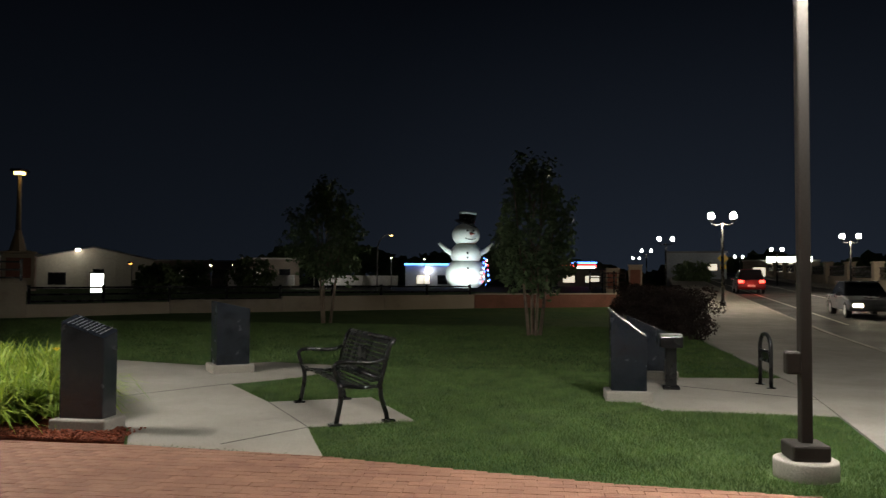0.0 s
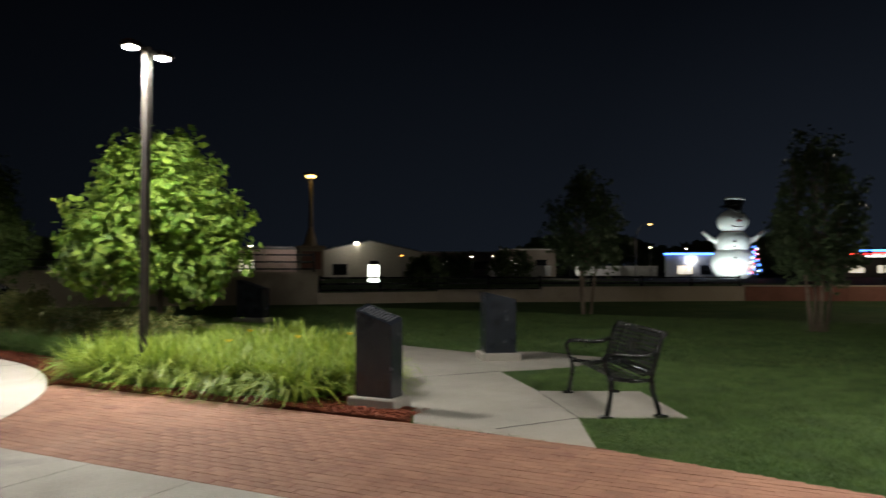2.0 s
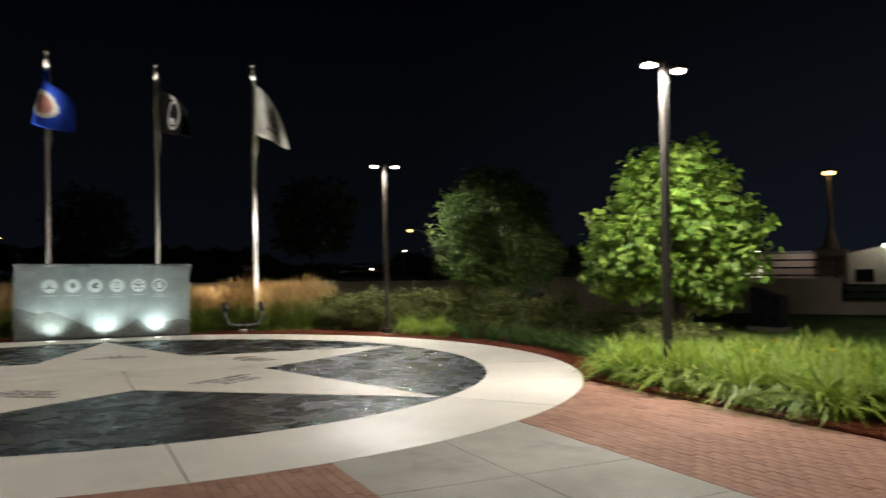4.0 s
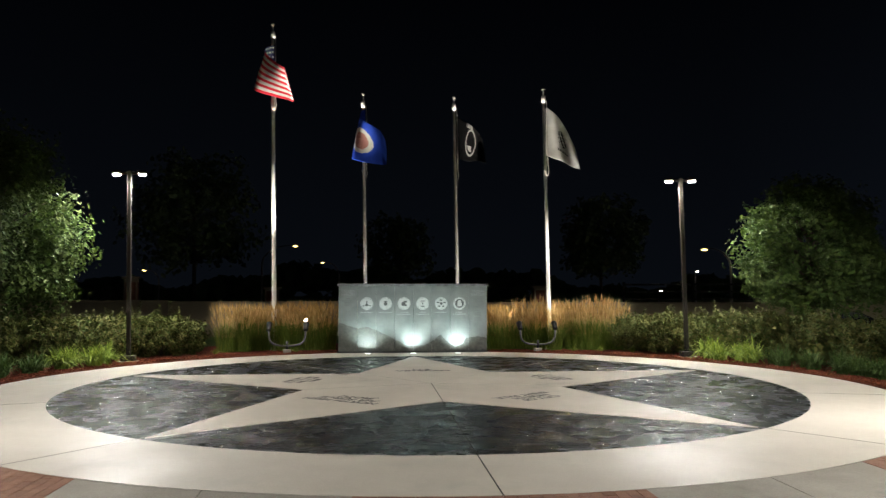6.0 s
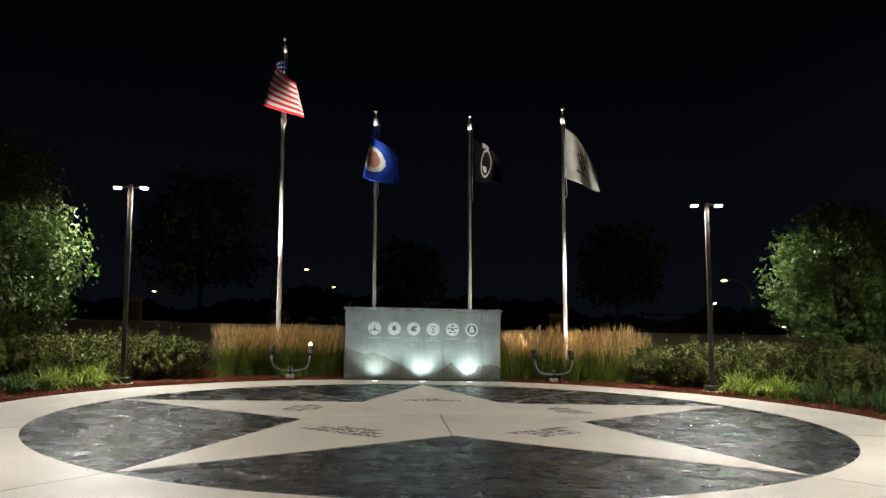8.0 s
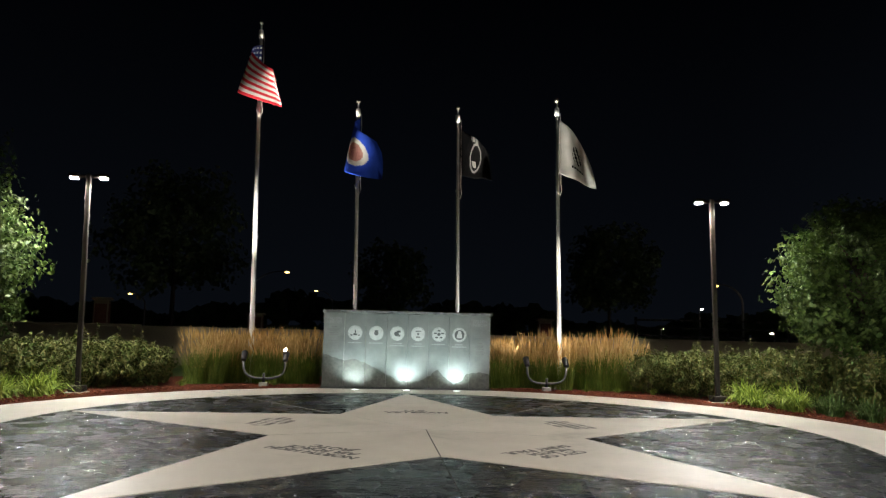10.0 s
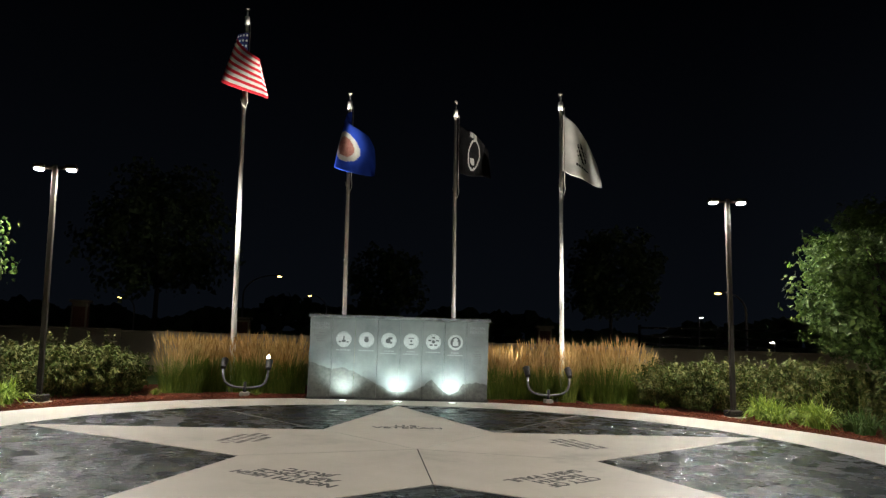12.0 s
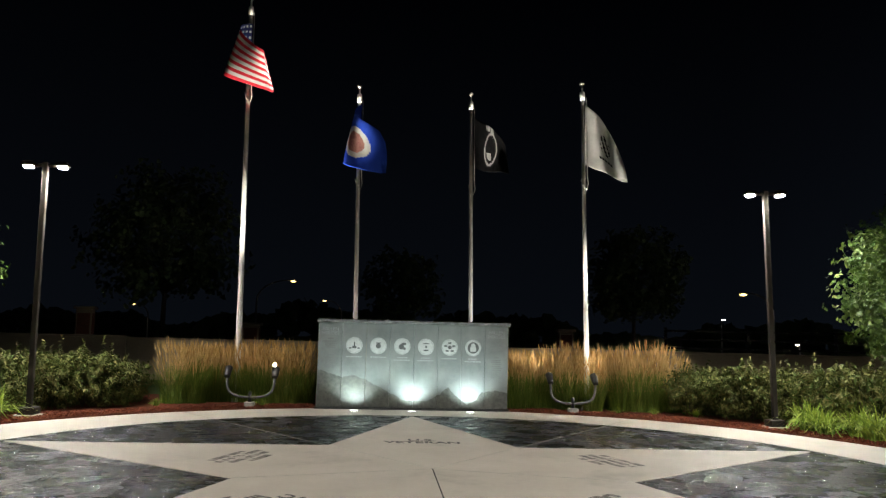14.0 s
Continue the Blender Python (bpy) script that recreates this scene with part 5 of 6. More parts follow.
# ---- bench ----
def bench(x, y, rz):
    """Steel park bench, front towards -y in its own axes."""
    ob = empty("park_bench", pose(x, y, 0, 0, 0, rz), "glossy black steel park bench with curved arms", "bench")
    W = 1.62
    for s in (-1, 1):
        X = s * W / 2
        bm_ = bmesh.new()
        tube(bm_, [(X, -0.3, 0.0), (X, -0.28, 0.1), (X, -0.25, 0.25), (X, -0.25, 0.38), (X, -0.27, 0.46)], 0.028, 8)
        box(bm_, (X, -0.31, 0.012), (0.1, 0.13, 0.024))
        part("front_leg", bm_, M_BLACK, ob)
        bm_ = bmesh.new()
        tube(bm_, [(X, 0.29, 0.0), (X, 0.27, 0.1), (X, 0.21, 0.28), (X, 0.2, 0.42), (X, 0.25, 0.62), (X, 0.31, 0.84), (X, 0.36, 0.9)], 0.028, 8)
        box(bm_, (X, 0.3, 0.012), (0.1, 0.13, 0.024))
        part("rear_leg", bm_, M_BLACK, ob)
        bm_ = bmesh.new()
        tube(bm_, [(X, -0.27, 0.44), (X, -0.31, 0.55), (X, -0.33, 0.63), (X, -0.29, 0.67), (X, -0.2, 0.675), (X, 0.05, 0.655), (X, 0.17, 0.665), (X, 0.25, 0.7)], 0.024, 8)
        part("arm", bm_, M_BLACK, ob)
        bm_ = bmesh.new()
        tube(bm_, [(X, -0.25, 0.42), (X, 0.0, 0.39), (X, 0.2, 0.4)], 0.022, 8)
        part("seat_rail", bm_, M_BLACK, ob)
    n = 9
    bm_ = bmesh.new()
    box(bm_, (0, 0, 0), (W, 0.042, 0.012))
    bevel(bm_, 0.004, 1)
    slat_me = mesh_of("seat_slat", bm_, M_BLACK)
    for i in range(n):
        t = i / (n - 1)
        o = part("seat_slat", slat_me, None, ob)
        o.matrix_basis = pose(0, -0.28 + 0.46 * t, 0.455 - 0.06 * math.sin(math.pi * min(1, t * 1.1)) + (0.02 if i == 0 else 0), -8 + 16 * t + (-25 if i == 0 else 0))
    for i in range(8):
        t = i / 7
        o = part("back_slat", slat_me, None, ob)
        o.matrix_basis = pose(0, 0.215 + 0.09 * t + 0.03 * t * t, 0.5 + 0.36 * t, 76 - 6 * t)
    for z, yy in ((0.9, 0.36), (0.475, 0.205)):
        bm_ = bmesh.new()
        tube(bm_, [(-W / 2, yy, z), (W / 2, yy, z)], 0.026, 10)
        part("back_rail", bm_, M_BLACK, ob)
    bm_ = bmesh.new()
    box(bm_, (0, 0.255, 0.68), (0.3, 0.012, 0.14), 0, 0, Matrix.Identity(4))
    bevel(bm_, 0.004, 1)
    part("plaque", bm_, M_BLACK, ob, "blank black plaque on the backrest")
    return ob


bench(8.22, -11.88, 211.5)

# ---- beyond the wall and along the road ----
def globe_lamp(x, y, rz, lit=False):
    z = min(0.0, road_z(x)) - (0.3 if y < -34 else 0.12)
    ob = empty("street_lamp", pose(x, y, z, 0, 0, rz), "dark post-top street lamp with two lit globes", "street lamp", "twin-globe street lamps")
    bm_ = bmesh.new()
    for (za, zb, ra, rb) in ((0, 0.12, 0.3, 0.3), (0.12, 0.5, 0.2, 0.14), (0.5, 0.62, 0.16, 0.1)):
        cyl(bm_, (0, 0, za), (0, 0, zb), ra, rb, 12)
    part("base", bm_, M_BLACK, ob)
    bm_ = bmesh.new()
    cyl(bm_, (0, 0, 0.6), (0, 0, 4.35), 0.085, 0.06, 12)
    part("post", bm_, M_BLACK, ob)
    bm_ = bmesh.new()
    tube(bm_, [(-0.5, 0, 4.45), (-0.48, 0, 4.3), (-0.3, 0, 4.22), (0, 0, 4.3), (0.3, 0, 4.22), (0.48, 0, 4.3), (0.5, 0, 4.45)], 0.035, 8)
    part("crossarm", bm_, M_BLACK, ob)
    for s in (-1, 1):
        bm_ = bmesh.new()
        cyl(bm_, (s * 0.5, 0, 4.43), (s * 0.5, 0, 4.52), 0.1, 0.13, 12)
        part("globe_holder", bm_, M_BLACK, ob)
        bm_ = bmesh.new()
        ball(bm_, (s * 0.5, 0, 4.68), 0.165, squash=(1, 1, 1.15))
        part("globe", bm_, M_GLOBE, ob, "glowing white globe")
    if lit:
        lamp_point("street_lamp_light", (x, y, z + 5.25), STREET_W, (1.0, 0.88, 0.68), 0.3)


globe_lamp(37.0, -22.9, 80, True)
for x, y in ((59.7, -23.9), (86.7, -26.1), (122.6, -29.4)):
    globe_lamp(x, y, 80)
for i, (x, y) in enumerate(((52.6, -34.7), (77.1, -37.3), (104.2, -40.5))):
    globe_lamp(x, y, 80, i == 0)


def street_light(x, y, z0, h, arm, rz, group, glow_mat, arch=True):
    """A tall pole whose arm bends over to one lit head."""
    ob = empty("street_light", pose(x, y, z0, 0, 0, rz), "slim street light with a bent arm and lit head", "street light", group)
    bm_ = bmesh.new()
    if arch:
        pts = [(0, 0, -0.3), (0, 0, h * 0.72)] + [(arm * (1 - math.cos(a)), 0, h * 0.72 + (h * 0.28) * math.sin(a)) for a in [math.pi / 2 * k / 8 for k in range(1, 9)]]
    else:
        pts = [(0, 0, -0.3), (0, 0, h), (0.05, 0, h)]
    tube(bm_, pts, 0.07, 8, 0, 0.04)
    part("pole", bm_, surface("galvanised_pole", (0.4, 0.4, 0.4), rough=0.5, metal=0.5, fine=20), ob)
    bm_ = bmesh.new()
    ex = pts[-1][0]
    box(bm_, (ex + 0.2, 0, h), (0.5, 0.24, 0.12))
    bevel(bm_, 0.03, 2)
    part("head", bm_, M_DARK, ob)
    bm_ = bmesh.new()
    ball(bm_, (ex + 0.22, 0, h - 0.05), 0.15, squash=(1.4, 0.9, 0.7))
    part("lens", bm_, glow_mat, ob, "glowing lens")
    return ob


street_light(72.7, 1.8, 0.0, 5.7, 1.2, -60, "bent-arm street lights", M_SODIUM)
street_light(21.05, 31.4, 0.3, 4.25, 1.3, 150, "bent-arm street lights", M_SODIUM)
street_light(-10.1, 48.0, 0.0, 5.7, 2.4, 10, "bent-arm street lights", M_SODIUM)
street_light(-5.0, 70.6, 0.0, 5.3, 1.6, 190, "bent-arm street lights", M_SODIUM)
street_light(-20.8, 57.6, 0.0, 4.0, 1.2, 170, "bent-arm street lights", M_SODIUM)
street_light(32.8, 63.4, 0.0, 4.2, 0.2, 20, "far pole lights", M_WARMLED, False)
street_light(31.4, 70.3, -0.2, 2.4, 0.2, 0, "far pole lights", M_WARMLED, False)
street_light(-38.0, 50.0, 0.0, 5.2, 0.6, 0, "far pole lights", M_WARMLED)
street_light(-48.0, 55.0, 0.0, 6.0, 0.6, 0, "far pole lights", M_WARMLED)
for x, y, h in ((100, 31.5, 3.3), (103, 29.4, 3.4), (106.5, 18.6, 3.6), (108, 17.2, 3.6), (110, 7.8, 4.6), (126.0, 5.3, 4.8), (40, 62, 2.2), (62, 40, 4.0)):
    street_light(x, y, -0.3, h, 0.2, 180, "far pole lights", M_WARMLED, False)

street_light(60.3, 20.6, -0.3, 2.9, 0.2, 180, "far pole lights", glow("amber_light", (1.0, 0.4, 0.08), 4.0), False)
lamp_point("yard_light", (105.0, 18.4, 3.9), 700, (1.0, 0.95, 0.85), 0.3)

# stone column lamp on the wall pillar
ob = empty("column_lamp", pose(28.0, 7.15, 2.46), "stone column lamp with a flared foot and yellow light", "street light")
bm = bmesh.new()
for za, zb, ra, rb in ((0, 0.1, 0.42, 0.42), (0.1, 0.75, 0.33, 0.16), (0.75, 0.95, 0.16, 0.11)):
    cyl(bm, (0, 0, za), (0, 0, zb), ra, rb, 8, smooth=False)
part("foot", bm, M_WALL, ob)
bm = bmesh.new()
cyl(bm, (0, 0, 0.95), (0, 0, 3.25), 0.11, 0.07, 12)
part("shaft", bm, M_WALL, ob)
bm = bmesh.new()
box(bm, (0, 0, 3.42), (0.56, 0.5, 0.1))
cyl(bm, (0, 0, 3.2), (0, 0, 3.38), 0.12, 0.08, 10)
bevel(bm, 0.015, 1)
part("cap", bm, M_DARK, ob)
bm = bmesh.new()
box(bm, (0, 0, 3.31), (0.34, 0.34, 0.15))
bevel(bm, 0.05, 2)
part("lens", bm, M_SODIUM, ob, "glowing yellow lens")
lamp_point("column_lamp_light", (26.6, 5.9, 5.4), 0.8, AMBER, 0.15)

M_SIDING = surface("pale_metal_siding", (0.5, 0.48, 0.42), (0.44, 0.42, 0.37), rough=0.6, big=0.3, fine=4, grain=0.12, bump=0.2)
M_ROOF = surface("grey_metal_roof", (0.12, 0.12, 0.125), (0.09, 0.09, 0.095), rough=0.6, big=0.5, fine=6)
M_TAN = surface("tan_block_wall", (0.3, 0.25, 0.2), (0.24, 0.2, 0.16), rough=0.85, big=0.4, fine=5, grain=0.2)
M_GLASS_DARK = surface("dark_window_glass", (0.01, 0.011, 0.013), rough=0.08, fine=2, grain=0.05, bump=0)
M_GLOW_WIN = glow("lit_window", (1.0, 0.9, 0.7), 0.8)
M_BLUE_LED, M_RED_LED, M_WHITE_LED = glow("blue_tube", (0.06, 0.22, 1.0), 9.0), glow("red_tube", (1.0, 0.04, 0.03), 9.0), glow("white_panel", (0.95, 1.0, 0.85), 5.0)


def building(name, x, y, rz, w, d, h, label, wall=None, roof=None, gable=0.0, windows=(), z0=-0.3, lit=None, ribs=0):
    """A plain block: walls, roof or gable, windows with frames; its front faces -y in its own axes."""
    ob = empty(name, pose(x, y, z0, 0, 0, rz), label, "building", "buildings beyond the wall")
    bm_ = bmesh.new()
    if gable:
        prof = [(-w / 2, 0), (w / 2, 0), (w / 2, h), (0, h + gable), (-w / 2, h)]
        f0, f1 = [bm_.verts.new((px, -d / 2, pz)) for px, pz in prof], [bm_.verts.new((px, d / 2, pz)) for px, pz in prof]
        bm_.faces.new(f0)
        bm_.faces.new(f1[::-1])
        for i in range(5):
            bm_.faces.new((f0[i], f1[i], f1[(i + 1) % 5], f0[(i + 1) % 5]))
    else:
        box(bm_, (0, 0, h / 2), (w, d, h))
    part("wall", bm_, wall or M_TAN, ob)
    if ribs:
        for i in range(ribs):
            bm_ = bmesh.new()
            box(bm_, (-w / 2 + w * (i + 0.5) / ribs, -d / 2 - 0.03, h * 0.5), (0.14, 0.06, h * 0.98))
            part("rib", bm_, wall or M_TAN, ob)
    bm_ = bmesh.new()
    if gable:
        sl = math.atan2(gable, w / 2)
        L = math.hypot(gable, w / 2) + 0.3
        for s in (-1, 1):
            box(bm_, (0, 0, 0), (L, d + 0.6, 0.12), 0, 0, Matrix.Translation((s * w / 4, 0, h + gable / 2 + 0.08)) @ Matrix.Rotation(s * sl, 4, "Y"))
    else:
        box(bm_, (0, 0, h + 0.1), (w + 0.3, d + 0.3, 0.25))
    part("roof", bm_, roof or M_ROOF, ob)
    for wx, wz, ww, wh, g in windows:
        bm_ = bmesh.new()
        box(bm_, (wx, -d / 2 - 0.02, wz), (ww + 0.16, 0.08, wh + 0.16))
        wo = part("window", bm_, M_DARK, ob)
        bm_ = bmesh.new()
        box(bm_, (wx, -d / 2 - 0.055, wz), (ww, 0.04, wh))
        part("pane", bm_, M_GLOW_WIN if g else M_GLASS_DARK, wo)
    return ob


def facing(x, y):
    return math.degrees(math.atan2(y + 14.2, x + 0.6)) - 90


building("metal_shed", 86.0, 42.0, facing(86, 42) + 6, 12.5, 24, 3.5, "pale metal warehouse with a low gable roof", M_SIDING, M_ROOF, 1.3, ((-3.6, 1.4, 1.6, 1.2, 0), (0.5, 1.4, 1.0, 2.0, 0)), ribs=8)
lamp_point("shed_wall_light", (73.2, 34.6, 4.3), 120, (1.0, 0.93, 0.75), 0.15)
bm = bmesh.new()
box(bm, (0, 0, 0), (0.5, 0.25, 0.25))
bevel(bm, 0.04, 1)
o = tagged(part("wall_light", bm, M_WARMLED), "small lit floodlight on the shed gable", "wall light")
o.matrix_world = pose(75.55, 35.6, 4.25, 0, 0, facing(86, 42) + 6)
building("shop_building", 128, 46, facing(128, 46), 16, 10, 4.2, "low tan shop with a lit pale roof band", M_TAN, M_SIDING, 0, ((-4, 2, 2, 1.2, 1), (3, 2, 3, 1.4, 0)))
building("shop_building", 118, 29.5, facing(118, 29.5), 9, 8, 4.4, "low tan shop with a pale roof band", M_TAN, M_SIDING, 0, ((-2, 2.2, 1.5, 1.2, 1), (2.2, 2.2, 1.6, 1.2, 0)))
blue = building("blue_trim_building", 141, 6.8, facing(141, 6.8), 8.5, 10, 3.9, "white building edged with a glowing blue tube", M_SIDING, M_ROOF, 0, ((-1, 1.2, 2.4, 1.5, 1), (2.5, 1.2, 1.6, 1.5, 0)))
bm = bmesh.new()
box(bm, (0, -5.22, 4.0), (8.9, 0.12, 0.28))
part("neon_tube", bm, M_BLUE_LED, blue, "glowing blue neon tube")
lamp_point("blue_building_light", (135.5, 6.0, 2.5), 260, (0.75, 0.8, 1.0), 0.3)
sign = building("diner_building", 150, -22.5, facing(150, -22.5), 9.5, 8, 3.2, "small diner under a red and blue lit sign", M_TAN, M_ROOF, 0, ((-2.6, 1.4, 2.2, 1.3, 1), (1.8, 1.4, 2.6, 1.3, 1)))
for z, m_, w, dx in ((4.0, M_RED_LED, 6.4, -0.6), (4.55, M_BLUE_LED, 4.6, 0.3), (3.62, M_WHITE_LED, 3.6, 0.6)):
    bm = bmesh.new()
    box(bm, (dx, -4.1, z), (w, 0.2, 0.3))
    bevel(bm, 0.05, 1)
    part("sign_tube", bm, m_, sign, "glowing sign tube")
building("road_building", 112, -36.5, facing(112, -36.5), 8, 8, 4.6, "grey block building beside the road", surface("grey_block", (0.3, 0.32, 0.34), (0.25, 0.27, 0.29), rough=0.8, big=0.4, fine=5), M_ROOF, 0, ((2.2, 2.6, 1.2, 0.9, 1), (-1.8, 2.6, 1.2, 0.9, 0)), z0=0.4)
gas = building("fuel_station", 128, -53, facing(128, -53), 11, 9, 3.4, "low fuel station with a brightly lit fascia", M_TAN, M_SIDING, 0, ((-3, 1.6, 2.0, 1.6, 1), (0.4, 1.6, 2.0, 1.6, 1), (3.2, 1.6, 2.0, 1.6, 1)), z0=0.8)
bm = bmesh.new()
box(bm, (1.2, -4.75, 3.6), (6.5, 0.25, 1.0))
part("fascia", bm, M_WHITE_LED, gas, "glowing pale fascia")
lamp_point("road_building_light", (104.0, -33.0, 4.5), 50, (1.0, 0.95, 0.85), 0.3)

building("brick_shop", 53.7, 29.9, facing(53.7, 29.9), 8, 6, 3.3, "low building with a pale pinkish wall lit at night", surface("pinkish_rendered_wall", (0.5, 0.4, 0.35), (0.43, 0.34, 0.3), rough=0.8, big=0.4, fine=5), M_ROOF, 0, ((-2.6, 1.9, 1.2, 1.0, 1),))
# no fixture here: an unseen lamp added to brighten the pinkish wall
lamp_point("shop_wall_fill", (50.6, 26.6, 3.6), 60, (1.0, 0.85, 0.75), 0.15)

# lit kiosk and parked trailers
ob = empty("vending_kiosk", pose(50.4, 17.6, 0.15, 0, 0, facing(50.4, 17.6)), "upright vending kiosk with a glowing front", "kiosk")
bm = bmesh.new()
box(bm, (0, 0.35, 0.8), (0.98, 0.7, 1.6))
bevel(bm, 0.03, 1)
part("cabinet", bm, M_DARK, ob)
for z, h in ((1.02, 0.95), (0.28, 0.3)):
    bm = bmesh.new()
    box(bm, (0, -0.02, z), (0.84, 0.05, h))
    part("lit_panel", bm, M_WHITE_LED, ob, "glowing pale panel")
M_TRAILER = surface("white_trailer_paint", (0.62, 0.62, 0.6), rough=0.4, big=0.5, fine=6)
for x, y, w in ((104, 25.0, 8.0), (110, 15.5, 6.5), (112, 10.0, 5.5), (88, 20, 7)):
    ob = empty("parked_trailer", pose(x, y, -0.3, 0, 0, facing(x, y)), "long white trailer parked in a yard", "trailer", "parked trailers")
    bm = bmesh.new()
    box(bm, (0, 0, 1.15), (w, 2.2, 1.5))
    bevel(bm, 0.08, 2)
    part("body", bm, M_TRAILER, ob)
    for s in (-1, 1):
        bm = bmesh.new()
        cyl(bm, (s * w * 0.3, -1.05, 0.35), (s * w * 0.3, -0.8, 0.35), 0.36, seg=14)
        part("wheel", bm, M_BLACK, ob)

# giant stucco snowman
bm = bmesh.new()
ball(bm, (0, 0, 2.3), 3.5, 0, 28, 18, (1, 1, 0.86))
ball(bm, (0, 0, 5.6), 2.5, 0, 28, 18, (1.08, 1.08, 0.9))
ball(bm, (0, 0, 9.0), 2.25, 0, 28, 18, (1.08, 1.0, 0.9))
for s in (-1, 1):
    tube(bm, [(s * 2.2, -0.5, 5.7), (s * 3.4, -0.6, 6.3), (s * 4.7, -0.7, 7.5)], 0.55, 10, 0, 0.3)
cyl(bm, (0, 0, 10.7), (0.1, 0, 10.95), 2.1, 2.0, 24, 1)
cyl(bm, (0.1, 0, 10.95), (0.3, 0, 12.5), 1.35, 1.55, 24, 1)
cyl(bm, (0.3, 0, 12.5), (0.32, 0, 12.9), 1.56, 1.5, 24, 0)
cyl(bm, (0, 0, 7.15), (0, 0, 7.45), 1.7, 1.62, 24, 2)
for i in range(9):
    a = radians(-150 + 12.0 * i)
    ball(bm, (1.0 + 1.1 * math.cos(a) - 0.3, -2.1, 8.6 + 0.5 * math.sin(a)), 0.1, 1, 8, 6)
for p in ((0.0, -2.2, 9.6), (1.1, -2.05, 9.6), (0, -2.65, 5.8), (0, -2.6, 5.0), (0, -3.3, 3.2)):
    ball(bm, p, 0.18, 1, 8, 6)
cyl(bm, (0.6, -2.1, 9.1), (1.2, -3.2, 9.0), 0.25, 0.05, 10, 2)
snow = tagged(part("snowman_statue", bm, [surface("white_stucco", (0.75, 0.76, 0.74), (0.66, 0.68, 0.67), rough=0.85, big=0.4, fine=5, grain=0.1, bump=0.3), M_BLACK, surface("red_painted_stucco", (0.35, 0.06, 0.05), rough=0.8, fine=5)]),
              "giant white stucco snowman with a black hat, floodlit", "statue")
snow.matrix_world = pose(128.8, -1.5, -0.3, 0, 0, facing(128.8, -1.5) + 6)
for dy in (-3.2, 3.2):
    lamp_spot("snowman_flood", look((121.0, -1.7 + dy, -0.2), (128.8, -1.5, 5.2)), 2600, (0.85, 1.0, 0.95), 80, 0.6, 0.2)

# pole wound with coloured lights
ob = empty("light_string_pole", pose(124, -5.2, -0.2), "slim pole wound with blue and red lights", "decoration")
bm = bmesh.new()
cyl(bm, (0, 0, 0), (0, 0, 4.9), 0.08, 0.05, 8)
part("pole", bm, M_DARK, ob)
for i in range(26):
    bm = bmesh.new()
    a = i * 1.3
    r = 0.9 - 0.028 * i
    ball(bm, (r * math.cos(a), r * math.sin(a), 0.5 + 0.17 * i), 0.12, 0, 8, 6)
    part("bulb", bm, (M_BLUE_LED, M_BLUE_LED, M_RED_LED, M_WHITE_LED)[i % 4], ob)
    if i:
        bm = bmesh.new()
        tube(bm, [(0, 0, 0.5 + 0.17 * i), (r * math.cos(a), r * math.sin(a), 0.5 + 0.17 * i)], 0.02, 4)
        part("spoke", bm, M_DARK, ob)

# bushes behind the fence, far woods
for i, (px, py, h, w) in enumerate(((42.0, 8.4, 2.3, 1.5), (60.5, 9.8, 3.2, 2.2), (66, 18, 3.0, 2.0), (88, -31.5, 3.5, 2.5), (96, -33.0, 3.4, 2.6))):
    tree("small_tree", px, py, 0.0, h * 0.55, w, h * 0.5, 1800, 0.28, M_FARLEAF, "dim bushy young tree", 120 + i, 0.06, group="bushy trees beyond the wall", bough_n=14)
rngf = np.random.default_rng(77)
n = 9000
ang = np.radians(rngf.uniform(-75, 170, n))
rad = rngf.uniform(175, 215, n)
top = 6 + 2.0 * np.sin(ang * 9) + 1.5 * np.sin(ang * 23 + 1) + 1.0 * np.sin(ang * 61)
zz = top * np.sqrt(rngf.uniform(0, 1, n))
pts = np.stack([-0.6 + rad * np.cos(ang), -14 + rad * np.sin(ang), zz - 0.4], 1)
nr = np.stack([-np.cos(ang), -np.sin(ang), np.full(n, 0.4)], 1)
tagged(part("far_woods", leaf_cloud("far_woods", pts, nr, 3.4, M_FARLEAF, 78, 0.9), None), "black line of far woods against the sky", "woods", "", "stuff")

# parapet across the road, gate pillars, sign
par = empty("road_parapet", Matrix.Identity(4), "pale concrete parapet with dark rails across the road", "parapet", "", "structure")
for i in range(12):
    u = 12 + 9.0 * i
    x, y = road_pt(u, 11.7)
    a = math.degrees(math.atan2(UY, UX))
    z = road_z(x)
    bm = bmesh.new()
    box(bm, (0, 0, 1.0), (0.9, 0.7, 2.2))
    box(bm, (0, 0, 2.15), (1.05, 0.85, 0.14))
    bevel(bm, 0.02, 1)
    o = part("parapet_pillar", bm, M_WALL, par)
    o.matrix_basis = pose(x, y, z, 0, 0, a)
    xm, ym = road_pt(u + 4.5, 11.7)
    m_ = pose(xm, ym, road_z(xm), 0, 0, a)
    bm = bmesh.new()
    box(bm, (0, 0, 0.3), (8.1, 0.35, 1.1))
    bevel(bm, 0.02, 1)
    part("parapet_wall", bm, M_WALL, par).matrix_basis = m_
    bm = bmesh.new()
    for zr in (0.95, 1.35, 1.8):
        box(bm, (0, 0, zr), (8.1, 0.06, 0.06))
    for k in range(40):
        box(bm, (-4 + 0.2 * k, 0, 1.35), (0.025, 0.025, 0.9))
    part("rail_panel", bm, M_BLACK, par).matrix_basis = m_
pillar(59.0, -21.5, 2.1, 1.0, -8, 0.35, label="brick gate pillar with a pale cap near the road")
